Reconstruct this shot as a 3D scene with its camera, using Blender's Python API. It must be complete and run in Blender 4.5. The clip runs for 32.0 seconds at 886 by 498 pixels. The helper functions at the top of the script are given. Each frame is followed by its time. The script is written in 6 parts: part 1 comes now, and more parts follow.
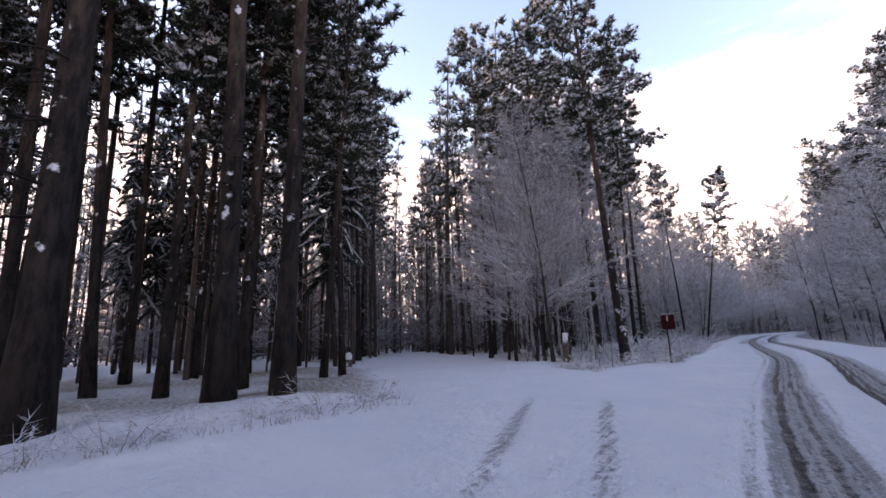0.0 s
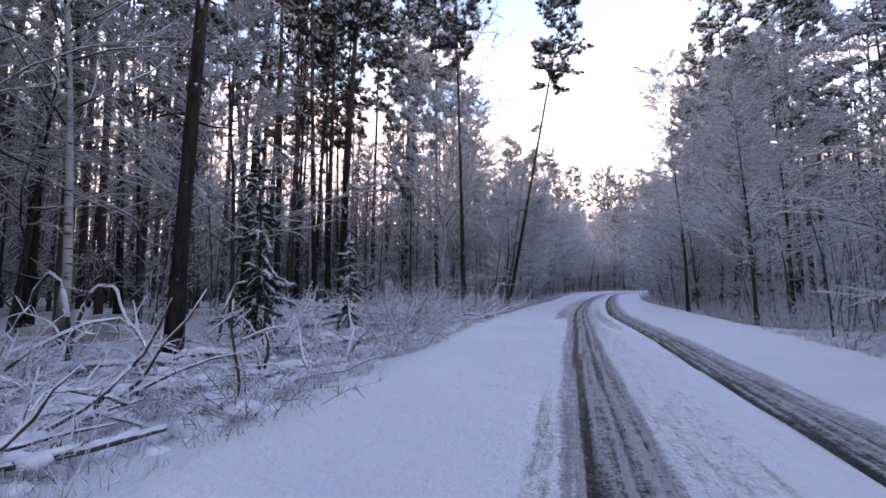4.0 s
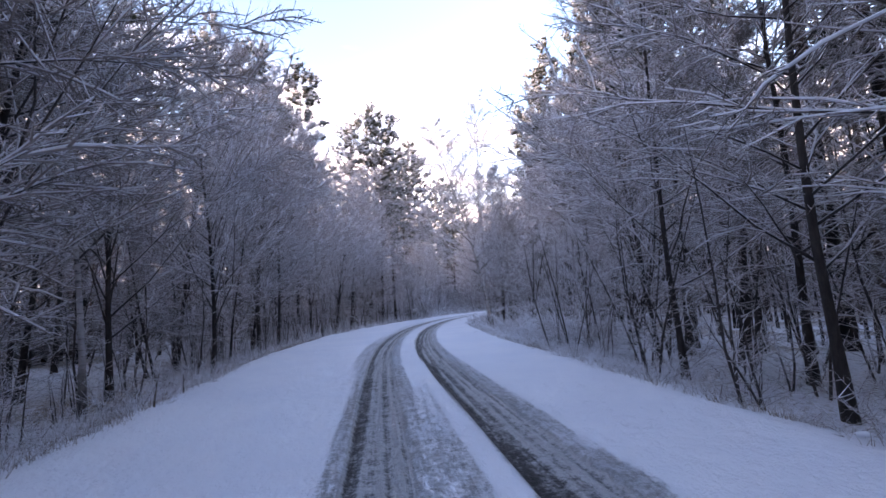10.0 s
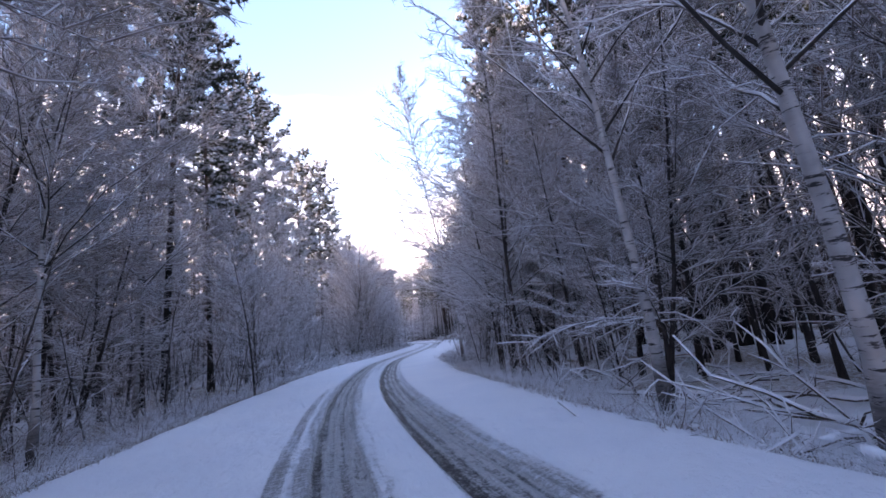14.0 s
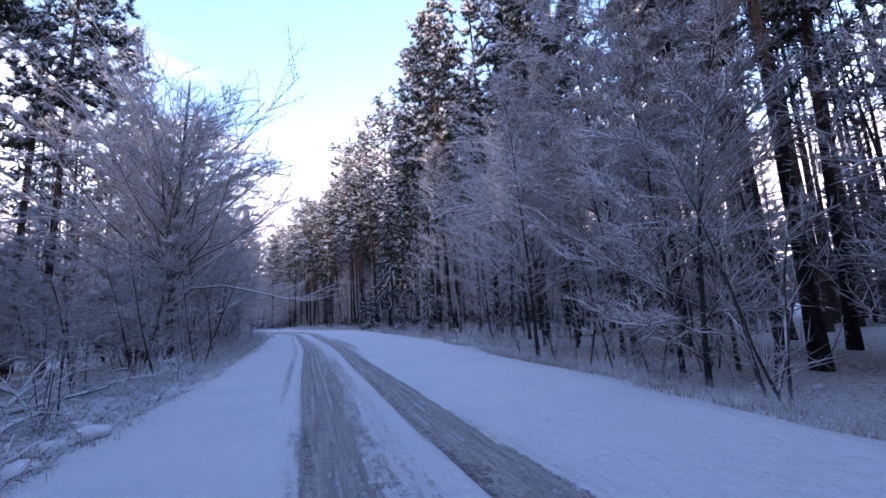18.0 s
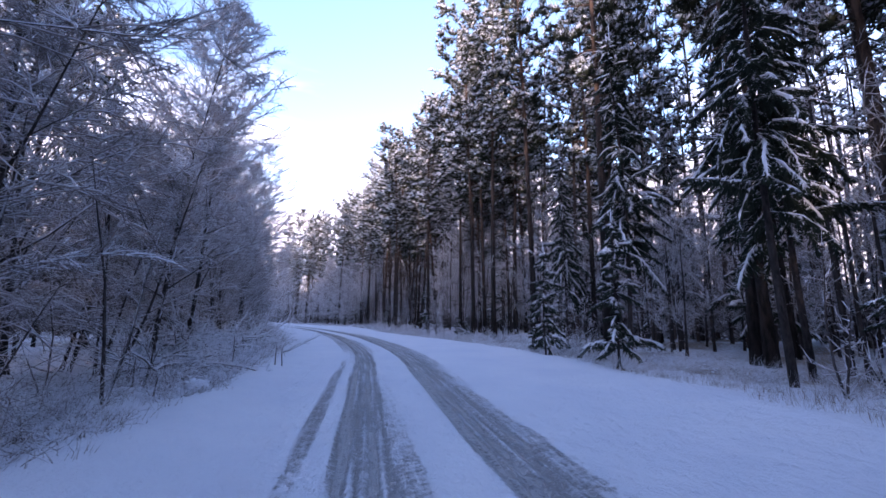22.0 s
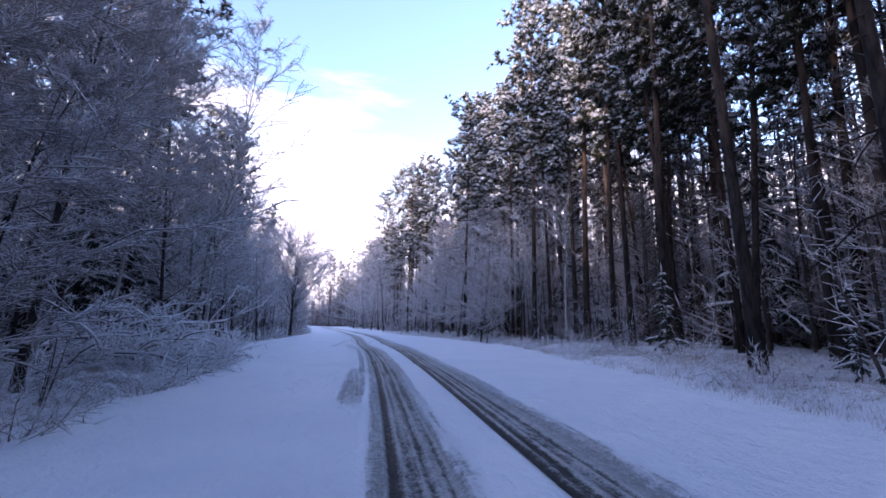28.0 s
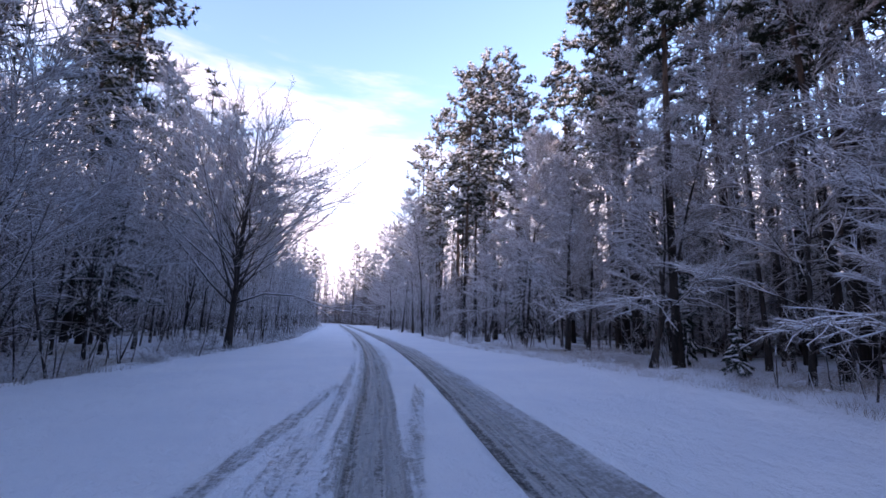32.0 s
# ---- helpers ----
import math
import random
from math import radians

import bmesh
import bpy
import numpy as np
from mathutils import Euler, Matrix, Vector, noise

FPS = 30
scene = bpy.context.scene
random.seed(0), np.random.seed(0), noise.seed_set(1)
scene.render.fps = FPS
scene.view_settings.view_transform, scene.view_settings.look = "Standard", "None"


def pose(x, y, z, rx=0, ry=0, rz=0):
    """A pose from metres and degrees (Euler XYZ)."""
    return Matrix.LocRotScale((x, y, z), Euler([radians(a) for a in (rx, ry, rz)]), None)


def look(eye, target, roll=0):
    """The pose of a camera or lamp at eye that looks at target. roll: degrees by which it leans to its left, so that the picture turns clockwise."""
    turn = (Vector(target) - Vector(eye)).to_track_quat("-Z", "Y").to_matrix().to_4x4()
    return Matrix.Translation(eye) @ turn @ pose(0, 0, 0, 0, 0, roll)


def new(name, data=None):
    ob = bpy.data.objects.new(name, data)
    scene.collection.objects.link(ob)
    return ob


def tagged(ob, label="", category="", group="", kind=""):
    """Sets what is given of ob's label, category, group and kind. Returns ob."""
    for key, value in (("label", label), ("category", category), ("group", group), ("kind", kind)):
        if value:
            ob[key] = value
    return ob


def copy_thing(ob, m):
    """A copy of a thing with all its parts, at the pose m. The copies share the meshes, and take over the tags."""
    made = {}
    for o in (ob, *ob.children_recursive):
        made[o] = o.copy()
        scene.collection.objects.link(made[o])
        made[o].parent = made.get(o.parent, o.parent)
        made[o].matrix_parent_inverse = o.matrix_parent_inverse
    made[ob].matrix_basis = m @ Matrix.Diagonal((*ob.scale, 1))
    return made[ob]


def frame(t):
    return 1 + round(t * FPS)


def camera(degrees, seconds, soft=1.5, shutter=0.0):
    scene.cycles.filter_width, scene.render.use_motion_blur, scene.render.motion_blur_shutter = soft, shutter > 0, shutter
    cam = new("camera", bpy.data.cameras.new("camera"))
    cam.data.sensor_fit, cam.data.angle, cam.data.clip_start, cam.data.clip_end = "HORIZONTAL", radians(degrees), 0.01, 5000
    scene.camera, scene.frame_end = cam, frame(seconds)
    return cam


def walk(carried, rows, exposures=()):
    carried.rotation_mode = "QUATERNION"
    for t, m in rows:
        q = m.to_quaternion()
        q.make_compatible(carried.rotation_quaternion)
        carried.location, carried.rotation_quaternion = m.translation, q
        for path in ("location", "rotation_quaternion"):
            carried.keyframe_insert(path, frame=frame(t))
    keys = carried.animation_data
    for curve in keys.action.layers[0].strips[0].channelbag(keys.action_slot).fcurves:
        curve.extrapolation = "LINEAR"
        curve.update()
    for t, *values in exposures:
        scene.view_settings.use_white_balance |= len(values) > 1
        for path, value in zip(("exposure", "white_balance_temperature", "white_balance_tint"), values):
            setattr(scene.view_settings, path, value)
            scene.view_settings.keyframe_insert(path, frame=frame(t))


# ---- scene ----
cam = camera(93.1, 32.0, soft=1.6)
PATH = [
    (0.0, pose(4.029, -42.782, 1.347, 101.79, 1.77, 41.13)),
    (0.5, pose(3.491, -39.267, 1.318, 99.63, -1.89, 49.60)),
    (1.0, pose(3.007, -35.745, 1.297, 96.84, -5.54, 56.00)),
    (1.5, pose(2.659, -32.224, 1.284, 94.55, -6.41, 60.10)),
    (2.0, pose(2.494, -28.731, 1.278, 94.05, -4.35, 55.43)),
    (2.5, pose(2.459, -25.327, 1.279, 94.15, -1.44, 49.10)),
    (3.0, pose(2.427, -22.095, 1.288, 94.51, 1.50, 43.85)),
    (3.5, pose(2.274, -19.058, 1.301, 94.25, 1.80, 36.48)),
    (4.0, pose(1.930, -16.094, 1.314, 94.46, -0.62, 24.70)),
    (4.5, pose(1.480, -12.961, 1.322, 94.45, -4.49, 14.69)),
    (6.5, pose(-0.062, 0.403, 1.338, 98.27, 4.23, 0.00)),
    (7.0, pose(-0.431, 3.922, 1.333, 98.16, 4.51, -1.67)),
    (7.5, pose(-0.767, 7.639, 1.320, 97.46, 4.73, -3.46)),
    (8.0, pose(-1.023, 11.430, 1.307, 97.73, 4.33, -4.75)),
    (8.5, pose(-1.186, 15.195, 1.299, 97.13, 3.35, -6.05)),
    (9.0, pose(-1.290, 18.874, 1.295, 96.70, 2.33, -6.65)),
    (9.5, pose(-1.396, 22.441, 1.297, 97.14, 2.35, -7.03)),
    (10.0, pose(-1.537, 25.889, 1.303, 97.62, 3.06, -7.72)),
    (10.5, pose(-1.693, 29.229, 1.308, 97.70, 3.54, -8.98)),
    (11.0, pose(-1.811, 32.482, 1.308, 97.03, 4.43, -11.00)),
    (11.5, pose(-1.835, 35.667, 1.301, 97.16, 4.06, -13.28)),
    (12.0, pose(-1.735, 38.795, 1.291, 97.90, 3.47, -15.11)),
    (12.5, pose(-1.522, 41.873, 1.280, 98.23, 3.16, -16.99)),
    (13.0, pose(-1.232, 44.914, 1.272, 99.26, 4.49, -19.72)),
    (13.5, pose(-0.879, 47.940, 1.266, 100.68, 6.17, -24.61)),
    (14.0, pose(-0.410, 51.000, 1.264, 101.56, 6.58, -28.33)),
    (14.5, pose(0.270, 54.163, 1.273, 101.60, 6.62, -31.32)),
    (16.5, pose(3.724, 67.144, 1.336, 101.48, 9.58, -44.02)),
    (17.0, pose(4.864, 70.419, 1.341, 99.75, 6.63, -46.64)),
    (17.5, pose(6.400, 73.719, 1.331, 98.26, 4.58, -48.49)),
    (18.0, pose(8.207, 77.038, 1.319, 98.68, 3.63, -49.63)),
    (18.5, pose(10.176, 80.372, 1.309, 98.75, 2.85, -48.48)),
    (19.0, pose(12.229, 83.713, 1.300, 99.02, 1.74, -47.25)),
    (19.5, pose(14.315, 87.058, 1.292, 98.97, 1.32, -47.22)),
    (20.0, pose(16.397, 90.405, 1.288, 99.85, 0.92, -46.73)),
    (20.5, pose(18.441, 93.733, 1.286, 100.22, 0.24, -43.67)),
    (21.0, pose(20.416, 97.000, 1.283, 100.52, 0.19, -42.53)),
    (21.5, pose(22.309, 100.163, 1.279, 100.20, -0.26, -41.30)),
    (22.0, pose(24.122, 103.216, 1.276, 99.44, -0.29, -40.14)),
    (22.5, pose(25.877, 106.194, 1.274, 99.75, -0.12, -39.14)),
    (23.0, pose(27.606, 109.157, 1.271, 100.14, 0.84, -37.91)),
    (23.5, pose(29.312, 112.146, 1.268, 100.63, 1.52, -36.99)),
    (24.0, pose(30.950, 115.157, 1.268, 100.64, 1.60, -35.53)),
    (24.5, pose(32.452, 118.147, 1.272, 100.62, 0.82, -34.06)),
    (25.0, pose(33.780, 121.073, 1.279, 100.61, 0.54, -32.46)),
    (25.5, pose(34.945, 123.927, 1.285, 99.62, 1.30, -30.48)),
    (26.0, pose(35.988, 126.736, 1.291, 99.19, 2.03, -28.86)),
    (26.5, pose(36.957, 129.542, 1.297, 99.35, 2.10, -27.36)),
    (28.5, pose(40.704, 140.856, 1.314, 100.41, -1.55, -24.88)),
    (29.0, pose(41.612, 143.763, 1.316, 101.23, -1.68, -23.06)),
    (29.5, pose(42.458, 146.760, 1.315, 101.22, -1.41, -21.48)),
    (30.0, pose(43.231, 149.746, 1.312, 100.74, -1.96, -21.02)),
    (30.5, pose(43.944, 152.625, 1.313, 100.39, -2.22, -20.95)),
    (31.0, pose(44.622, 155.358, 1.322, 100.41, -3.35, -20.75)),
    (31.5, pose(45.284, 157.970, 1.338, 100.19, -3.02, -21.04)),
    (32.0, pose(45.937, 160.519, 1.358, 99.88, -1.54, -21.96)),
]

walk(cam, PATH, exposures=[(0.0, 2.98, 8100, 35), (1.0, 3.44, 8150, 36), (2.0, 3.38, 8100, 36), (4.0, 3.38, 7550, 36), (7.0, 3.32, 7600, 38), (9.0, 3.42, 7350, 36), (13.0, 3.34, 7100, 36), (17.0, 2.86, 6020, 37), (20.0, 2.98, 6080, 38), (26.0, 2.96, 6120, 38), (29.0, 2.80, 6200, 38), (32.0, 2.62, 6280, 38)])

# ---- sky, sun, exposure ----
SUN_ELEVATION, SUN_AZIMUTH = 6.0, 118.0      # degrees; azimuth to the left of the first heading
world = bpy.data.worlds.new("winter_sky")
scene.world = world
world.use_nodes = True
wt = world.node_tree
wt.nodes.clear()


def wn(kind, **inputs):
    n = wt.nodes.new(kind)
    for k, v in inputs.items():
        n.inputs[k.replace("_", " ")].default_value = v
    return n


sky = wt.nodes.new("ShaderNodeTexSky")
sky.sky_type, sky.sun_disc = "NISHITA", False
sky.sun_elevation, sky.sun_rotation = radians(SUN_ELEVATION), radians(-SUN_AZIMUTH)
sky.altitude, sky.air_density, sky.dust_density, sky.ozone_density = 150, 1.0, 1.2, 2.0
coord = wt.nodes.new("ShaderNodeTexCoord")
split = wt.nodes.new("ShaderNodeSeparateXYZ")
wt.links.new(coord.outputs["Generated"], split.inputs[0])
# long streaks of cloud, drawn out along one bearing
stretch = wt.nodes.new("ShaderNodeMapping")
stretch.inputs["Rotation"].default_value = (0.0, 0.25, 0.5)
stretch.inputs["Scale"].default_value = (1.1, 2.2, 6.0)
wt.links.new(coord.outputs["Generated"], stretch.inputs[0])
puffs = wn("ShaderNodeTexNoise", Scale=1.6, Detail=6.0, Roughness=0.55)
wt.links.new(stretch.outputs[0], puffs.inputs["Vector"])
lift = wt.nodes.new("ShaderNodeMath")
lift.operation = "MULTIPLY_ADD"
lift.inputs[1].default_value, lift.inputs[2].default_value = 0.75, -0.375
wt.links.new(puffs.outputs["Fac"], lift.inputs[0])
height = wt.nodes.new("ShaderNodeMath")
height.operation = "ADD"
wt.links.new(split.outputs["Z"], height.inputs[0])
wt.links.new(lift.outputs[0], height.inputs[1])
cover = wt.nodes.new("ShaderNodeMapRange")
cover.interpolation_type = "SMOOTHSTEP"
for k, v in (("From Min", 0.27), ("From Max", 0.47), ("To Min", 1.0), ("To Max", 0.0)):
    cover.inputs[k].default_value = v
wt.links.new(height.outputs[0], cover.inputs["Value"])
cloud = wn("ShaderNodeBackground", Color=(1.0, 0.97, 0.95, 1.0), Strength=0.275)
clear = wn("ShaderNodeBackground", Strength=0.15)
wt.links.new(sky.outputs[0], clear.inputs["Color"])
blend = wt.nodes.new("ShaderNodeMixShader")
wt.links.new(cover.outputs[0], blend.inputs[0])
wt.links.new(clear.outputs[0], blend.inputs[1])
wt.links.new(cloud.outputs[0], blend.inputs[2])
wout = wt.nodes.new("ShaderNodeOutputWorld")
wt.links.new(blend.outputs[0], wout.inputs["Surface"])

sun = new("sun", bpy.data.lights.new("sun", "SUN"))
sun.data.energy, sun.data.angle, sun.data.color = 0.9, radians(0.6), (1.0, 0.86, 0.68)
az, el = radians(SUN_AZIMUTH), radians(SUN_ELEVATION)
sun.matrix_world = look((-math.sin(az) * math.cos(el) * 300, math.cos(az) * math.cos(el) * 300, math.sin(el) * 300), (0, 0, 0))


# ---- materials ----
def material(name):
    m = bpy.data.materials.new(name)
    m.use_nodes = True
    nt = m.node_tree
    return m, nt, nt.nodes["Principled BSDF"]


def link(nt, a, b):
    nt.links.new(a, b)


def node(nt, kind, **props):
    n = nt.nodes.new(kind)
    for k, v in props.items():
        n.inputs[k.replace("_", " ")].default_value = v
    return n


def noise_of(nt, scale, detail=4.0, rough=0.6, vector=None, squash=None):
    n = node(nt, "ShaderNodeTexNoise", Scale=scale, Detail=detail, Roughness=rough)
    if vector is None:
        vector = nt.nodes.new("ShaderNodeTexCoord").outputs["Object"]
    if squash:
        mp = node(nt, "ShaderNodeMapping", Scale=squash)
        link(nt, vector, mp.inputs[0])
        vector = mp.outputs[0]
    link(nt, vector, n.inputs["Vector"])
    return n.outputs["Fac"]


def ramp(nt, value, lo, hi, a=0.0, b=1.0):
    r = nt.nodes.new("ShaderNodeMapRange")
    r.interpolation_type = "SMOOTHSTEP"
    for k, v in (("From Min", lo), ("From Max", hi), ("To Min", a), ("To Max", b)):
        r.inputs[k].default_value = v
    link(nt, value, r.inputs["Value"])
    return r.outputs[0]


def math_of(nt, op, a, b):
    n = nt.nodes.new("ShaderNodeMath")
    n.operation = op
    for i, v in enumerate((a, b)):
        if isinstance(v, (int, float)):
            n.inputs[i].default_value = v
        else:
            link(nt, v, n.inputs[i])
    return n.outputs[0]


def mix(nt, fac, a, b):
    n = nt.nodes.new("ShaderNodeMix")
    n.data_type = "RGBA"
    for i, v in ((0, fac), (6, a), (7, b)):
        if isinstance(v, (int, float)):
            n.inputs[i].default_value = v
        elif isinstance(v, tuple):
            n.inputs[i].default_value = (*v, 1.0)
        else:
            link(nt, v, n.inputs[i])
    return n.outputs[2]


def bump(nt, bsdf, value, strength, distance):
    b = node(nt, "ShaderNodeBump", Strength=strength, Distance=distance)
    link(nt, value, b.inputs["Height"])
    link(nt, b.outputs[0], bsdf.inputs["Normal"])


def facing_up(nt):
    g = nt.nodes.new("ShaderNodeNewGeometry")
    s = nt.nodes.new("ShaderNodeSeparateXYZ")
    link(nt, g.outputs["Normal"], s.inputs[0])
    return s.outputs["Z"]


SNOW = (0.80, 0.82, 0.86)


def snowy(name, base, tone, snow_lo, snow_hi, grain, rough=0.85, squash=None, snow=SNOW, patch=1.2):
    """Bark, needles or twigs of two tones, with snow lying on what faces up, in patches."""
    m, nt, bsdf = material(name)
    fine = noise_of(nt, grain, 5.0, 0.65, squash=squash)
    patchy = noise_of(nt, patch, 3.0, 0.6)
    colour = mix(nt, ramp(nt, fine, 0.3, 0.7), base, tone)
    rnd = nt.nodes.new("ShaderNodeObjectInfo").outputs["Random"]
    colour = mix(nt, ramp(nt, rnd, 0.0, 1.0, 0.0, 0.35), colour, tone)
    up = math_of(nt, "ADD", facing_up(nt), math_of(nt, "MULTIPLY", math_of(nt, "SUBTRACT", patchy, 0.5), 1.6))
    up = math_of(nt, "ADD", up, math_of(nt, "MULTIPLY", math_of(nt, "SUBTRACT", fine, 0.5), 0.8))
    lying = ramp(nt, up, snow_lo, snow_hi)
    link(nt, mix(nt, lying, colour, snow), bsdf.inputs["Base Color"])
    bsdf.inputs["Roughness"].default_value = rough
    bsdf.inputs["Specular IOR Level"].default_value = 0.25
    bump(nt, bsdf, fine, 0.6, 0.02)
    return m


def pine_bark():
    m, nt, bsdf = material("pine_bark")
    plates = noise_of(nt, 7.0, 5.0, 0.7, squash=(1.0, 1.0, 0.22))
    fine = noise_of(nt, 40.0, 3.0, 0.6, squash=(1.0, 1.0, 0.4))
    pos = nt.nodes.new("ShaderNodeSeparateXYZ")
    link(nt, nt.nodes.new("ShaderNodeTexCoord").outputs["Object"], pos.inputs[0])
    # near-black low tones carry forest shade on top of the dark bark colour
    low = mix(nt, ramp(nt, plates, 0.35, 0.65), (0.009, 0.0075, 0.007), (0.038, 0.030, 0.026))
    high = mix(nt, ramp(nt, plates, 0.35, 0.65), (0.036, 0.026, 0.021), (0.120, 0.078, 0.056))
    climb = math_of(nt, "ADD", pos.outputs["Z"], math_of(nt, "MULTIPLY", plates, 3.0))
    colour = mix(nt, ramp(nt, climb, 5.0, 12.0), low, high)
    # snow blown against one side in broken patches
    g = nt.nodes.new("ShaderNodeNewGeometry")
    dot = nt.nodes.new("ShaderNodeVectorMath")
    dot.operation = "DOT_PRODUCT"
    dot.inputs[1].default_value = (0.75, -0.55, 0.55)
    link(nt, g.outputs["Normal"], dot.inputs[0])
    patch = noise_of(nt, 2.4, 4.0, 0.65)
    rime = ramp(nt, math_of(nt, "ADD", dot.outputs["Value"], math_of(nt, "MULTIPLY", patch, 2.4)), 2.35, 2.55)
    link(nt, mix(nt, rime, colour, SNOW), bsdf.inputs["Base Color"])
    bsdf.inputs["Roughness"].default_value = 0.9
    bsdf.inputs["Specular IOR Level"].default_value = 0.2
    bump(nt, bsdf, math_of(nt, "ADD", plates, math_of(nt, "MULTIPLY", fine, 0.4)), 0.9, 0.05)
    return m


def birch_bark():
    m, nt, bsdf = material("birch_bark")
    bands = noise_of(nt, 5.0, 4.0, 0.7, squash=(0.5, 0.5, 3.2))
    spots = noise_of(nt, 2.0, 3.0, 0.6)
    pos = nt.nodes.new("ShaderNodeSeparateXYZ")
    link(nt, nt.nodes.new("ShaderNodeTexCoord").outputs["Object"], pos.inputs[0])
    white = mix(nt, ramp(nt, spots, 0.3, 0.7), (0.30, 0.28, 0.27), (0.50, 0.475, 0.465))
    dark = ramp(nt, bands, 0.56, 0.62)
    foot = ramp(nt, math_of(nt, "ADD", pos.outputs["Z"], math_of(nt, "MULTIPLY", bands, 1.6)), 0.9, 2.0, 1.0, 0.0)
    colour = mix(nt, math_of(nt, "MAXIMUM", dark, foot), white, (0.035, 0.030, 0.030))
    link(nt, colour, bsdf.inputs["Base Color"])
    bsdf.inputs["Roughness"].default_value = 0.7
    bump(nt, bsdf, bands, 0.4, 0.02)
    return m


def ground_cover():
    """Snow with wheel tracks of grey slush, wet strips, and dry litter showing through off the road."""
    m, nt, bsdf = material("snow_ground")
    slush = node(nt, "ShaderNodeAttribute")
    slush.attribute_name = "slush"
    litter = node(nt, "ShaderNodeAttribute")
    litter.attribute_name = "litter"
    uv = nt.nodes.new("ShaderNodeUVMap")
    uv.uv_map = "along"
    streak = noise_of(nt, 1.0, 5.0, 0.65, uv.outputs[0], (16.0, 0.8, 1.0))
    lumps = noise_of(nt, 1.0, 5.0, 0.7, uv.outputs[0], (9.0, 7.0, 1.0))
    crumbs = noise_of(nt, 1.0, 4.0, 0.7, uv.outputs[0], (30.0, 26.0, 1.0))
    broad = noise_of(nt, 0.5, 4.0, 0.6, uv.outputs[0])
    tread = nt.nodes.new("ShaderNodeTexWave")
    tread.inputs["Scale"].default_value, tread.inputs["Distortion"].default_value = 4.2, 5.0
    tread.inputs["Detail"].default_value = 2.0
    mp = node(nt, "ShaderNodeMapping", Rotation=(0.0, 0.0, 0.9), Scale=(0.55, 1.0, 1.0))
    link(nt, uv.outputs[0], mp.inputs[0])
    link(nt, mp.outputs[0], tread.inputs["Vector"])
    prints = math_of(nt, "MULTIPLY", ramp(nt, slush.outputs["Fac"], 0.10, 0.18), ramp(nt, slush.outputs["Fac"], 0.45, 0.30))
    prints = math_of(nt, "MULTIPLY", math_of(nt, "SUBTRACT", ramp(nt, tread.outputs["Fac"], 0.45, 0.75), 0.4), math_of(nt, "MULTIPLY", prints, ramp(nt, broad, 0.45, 0.62)))
    amount = math_of(nt, "ADD", slush.outputs["Fac"], math_of(nt, "MULTIPLY", math_of(nt, "SUBTRACT", streak, 0.5), 0.65))
    amount = math_of(nt, "ADD", amount, math_of(nt, "MULTIPLY", math_of(nt, "SUBTRACT", lumps, 0.5), 0.9))
    amount = math_of(nt, "ADD", amount, math_of(nt, "MULTIPLY", math_of(nt, "SUBTRACT", crumbs, 0.5), 0.8))
    amount = math_of(nt, "ADD", amount, math_of(nt, "MULTIPLY", math_of(nt, "SUBTRACT", broad, 0.5), 0.35))
    amount = math_of(nt, "ADD", amount, math_of(nt, "MULTIPLY", prints, 0.07))
    amount = math_of(nt, "MULTIPLY", amount, ramp(nt, slush.outputs["Fac"], 0.02, 0.2))
    grey = ramp(nt, amount, 0.12, 0.50)
    wet = ramp(nt, amount, 0.50, 0.98)
    white = mix(nt, ramp(nt, broad, 0.3, 0.7), (0.80, 0.82, 0.87), (0.86, 0.87, 0.90))
    colour = mix(nt, grey, white, (0.46, 0.455, 0.455))
    colour = mix(nt, wet, colour, (0.040, 0.039, 0.039))
    straw = mix(nt, ramp(nt, crumbs, 0.35, 0.65), (0.16, 0.11, 0.075), (0.36, 0.28, 0.20))
    thin = math_of(nt, "ADD", litter.outputs["Fac"], math_of(nt, "MULTIPLY", math_of(nt, "SUBTRACT", lumps, 0.5), 1.3))
    thin = math_of(nt, "ADD", thin, math_of(nt, "MULTIPLY", math_of(nt, "SUBTRACT", crumbs, 0.5), 1.1))
    thin = math_of(nt, "MULTIPLY", ramp(nt, thin, 0.45, 0.95), ramp(nt, litter.outputs["Fac"], 0.0, 0.12))
    colour = mix(nt, thin, colour, straw)
    link(nt, colour, bsdf.inputs["Base Color"])
    link(nt, math_of(nt, "SUBTRACT", 0.74, math_of(nt, "MULTIPLY", wet, 0.20)), bsdf.inputs["Roughness"])
    bsdf.inputs["Specular IOR Level"].default_value = 0.12
    hgt = math_of(nt, "ADD", math_of(nt, "MULTIPLY", lumps, 0.6), math_of(nt, "MULTIPLY", crumbs, 0.35))
    hgt = math_of(nt, "SUBTRACT", hgt, math_of(nt, "MULTIPLY", prints, 0.12))
    hgt = math_of(nt, "ADD", hgt, math_of(nt, "MULTIPLY", wet, -0.3))
    hgt = math_of(nt, "ADD", hgt, math_of(nt, "MULTIPLY", math_of(nt, "MULTIPLY", streak, grey), 0.8))
    drift = noise_of(nt, 1.0, 4.0, 0.6, uv.outputs[0], (2.6, 1.9, 1.0))
    hgt = math_of(nt, "ADD", hgt, math_of(nt, "MULTIPLY", drift, 1.6))
    bump(nt, bsdf, hgt, 0.95, 0.09)
    return m


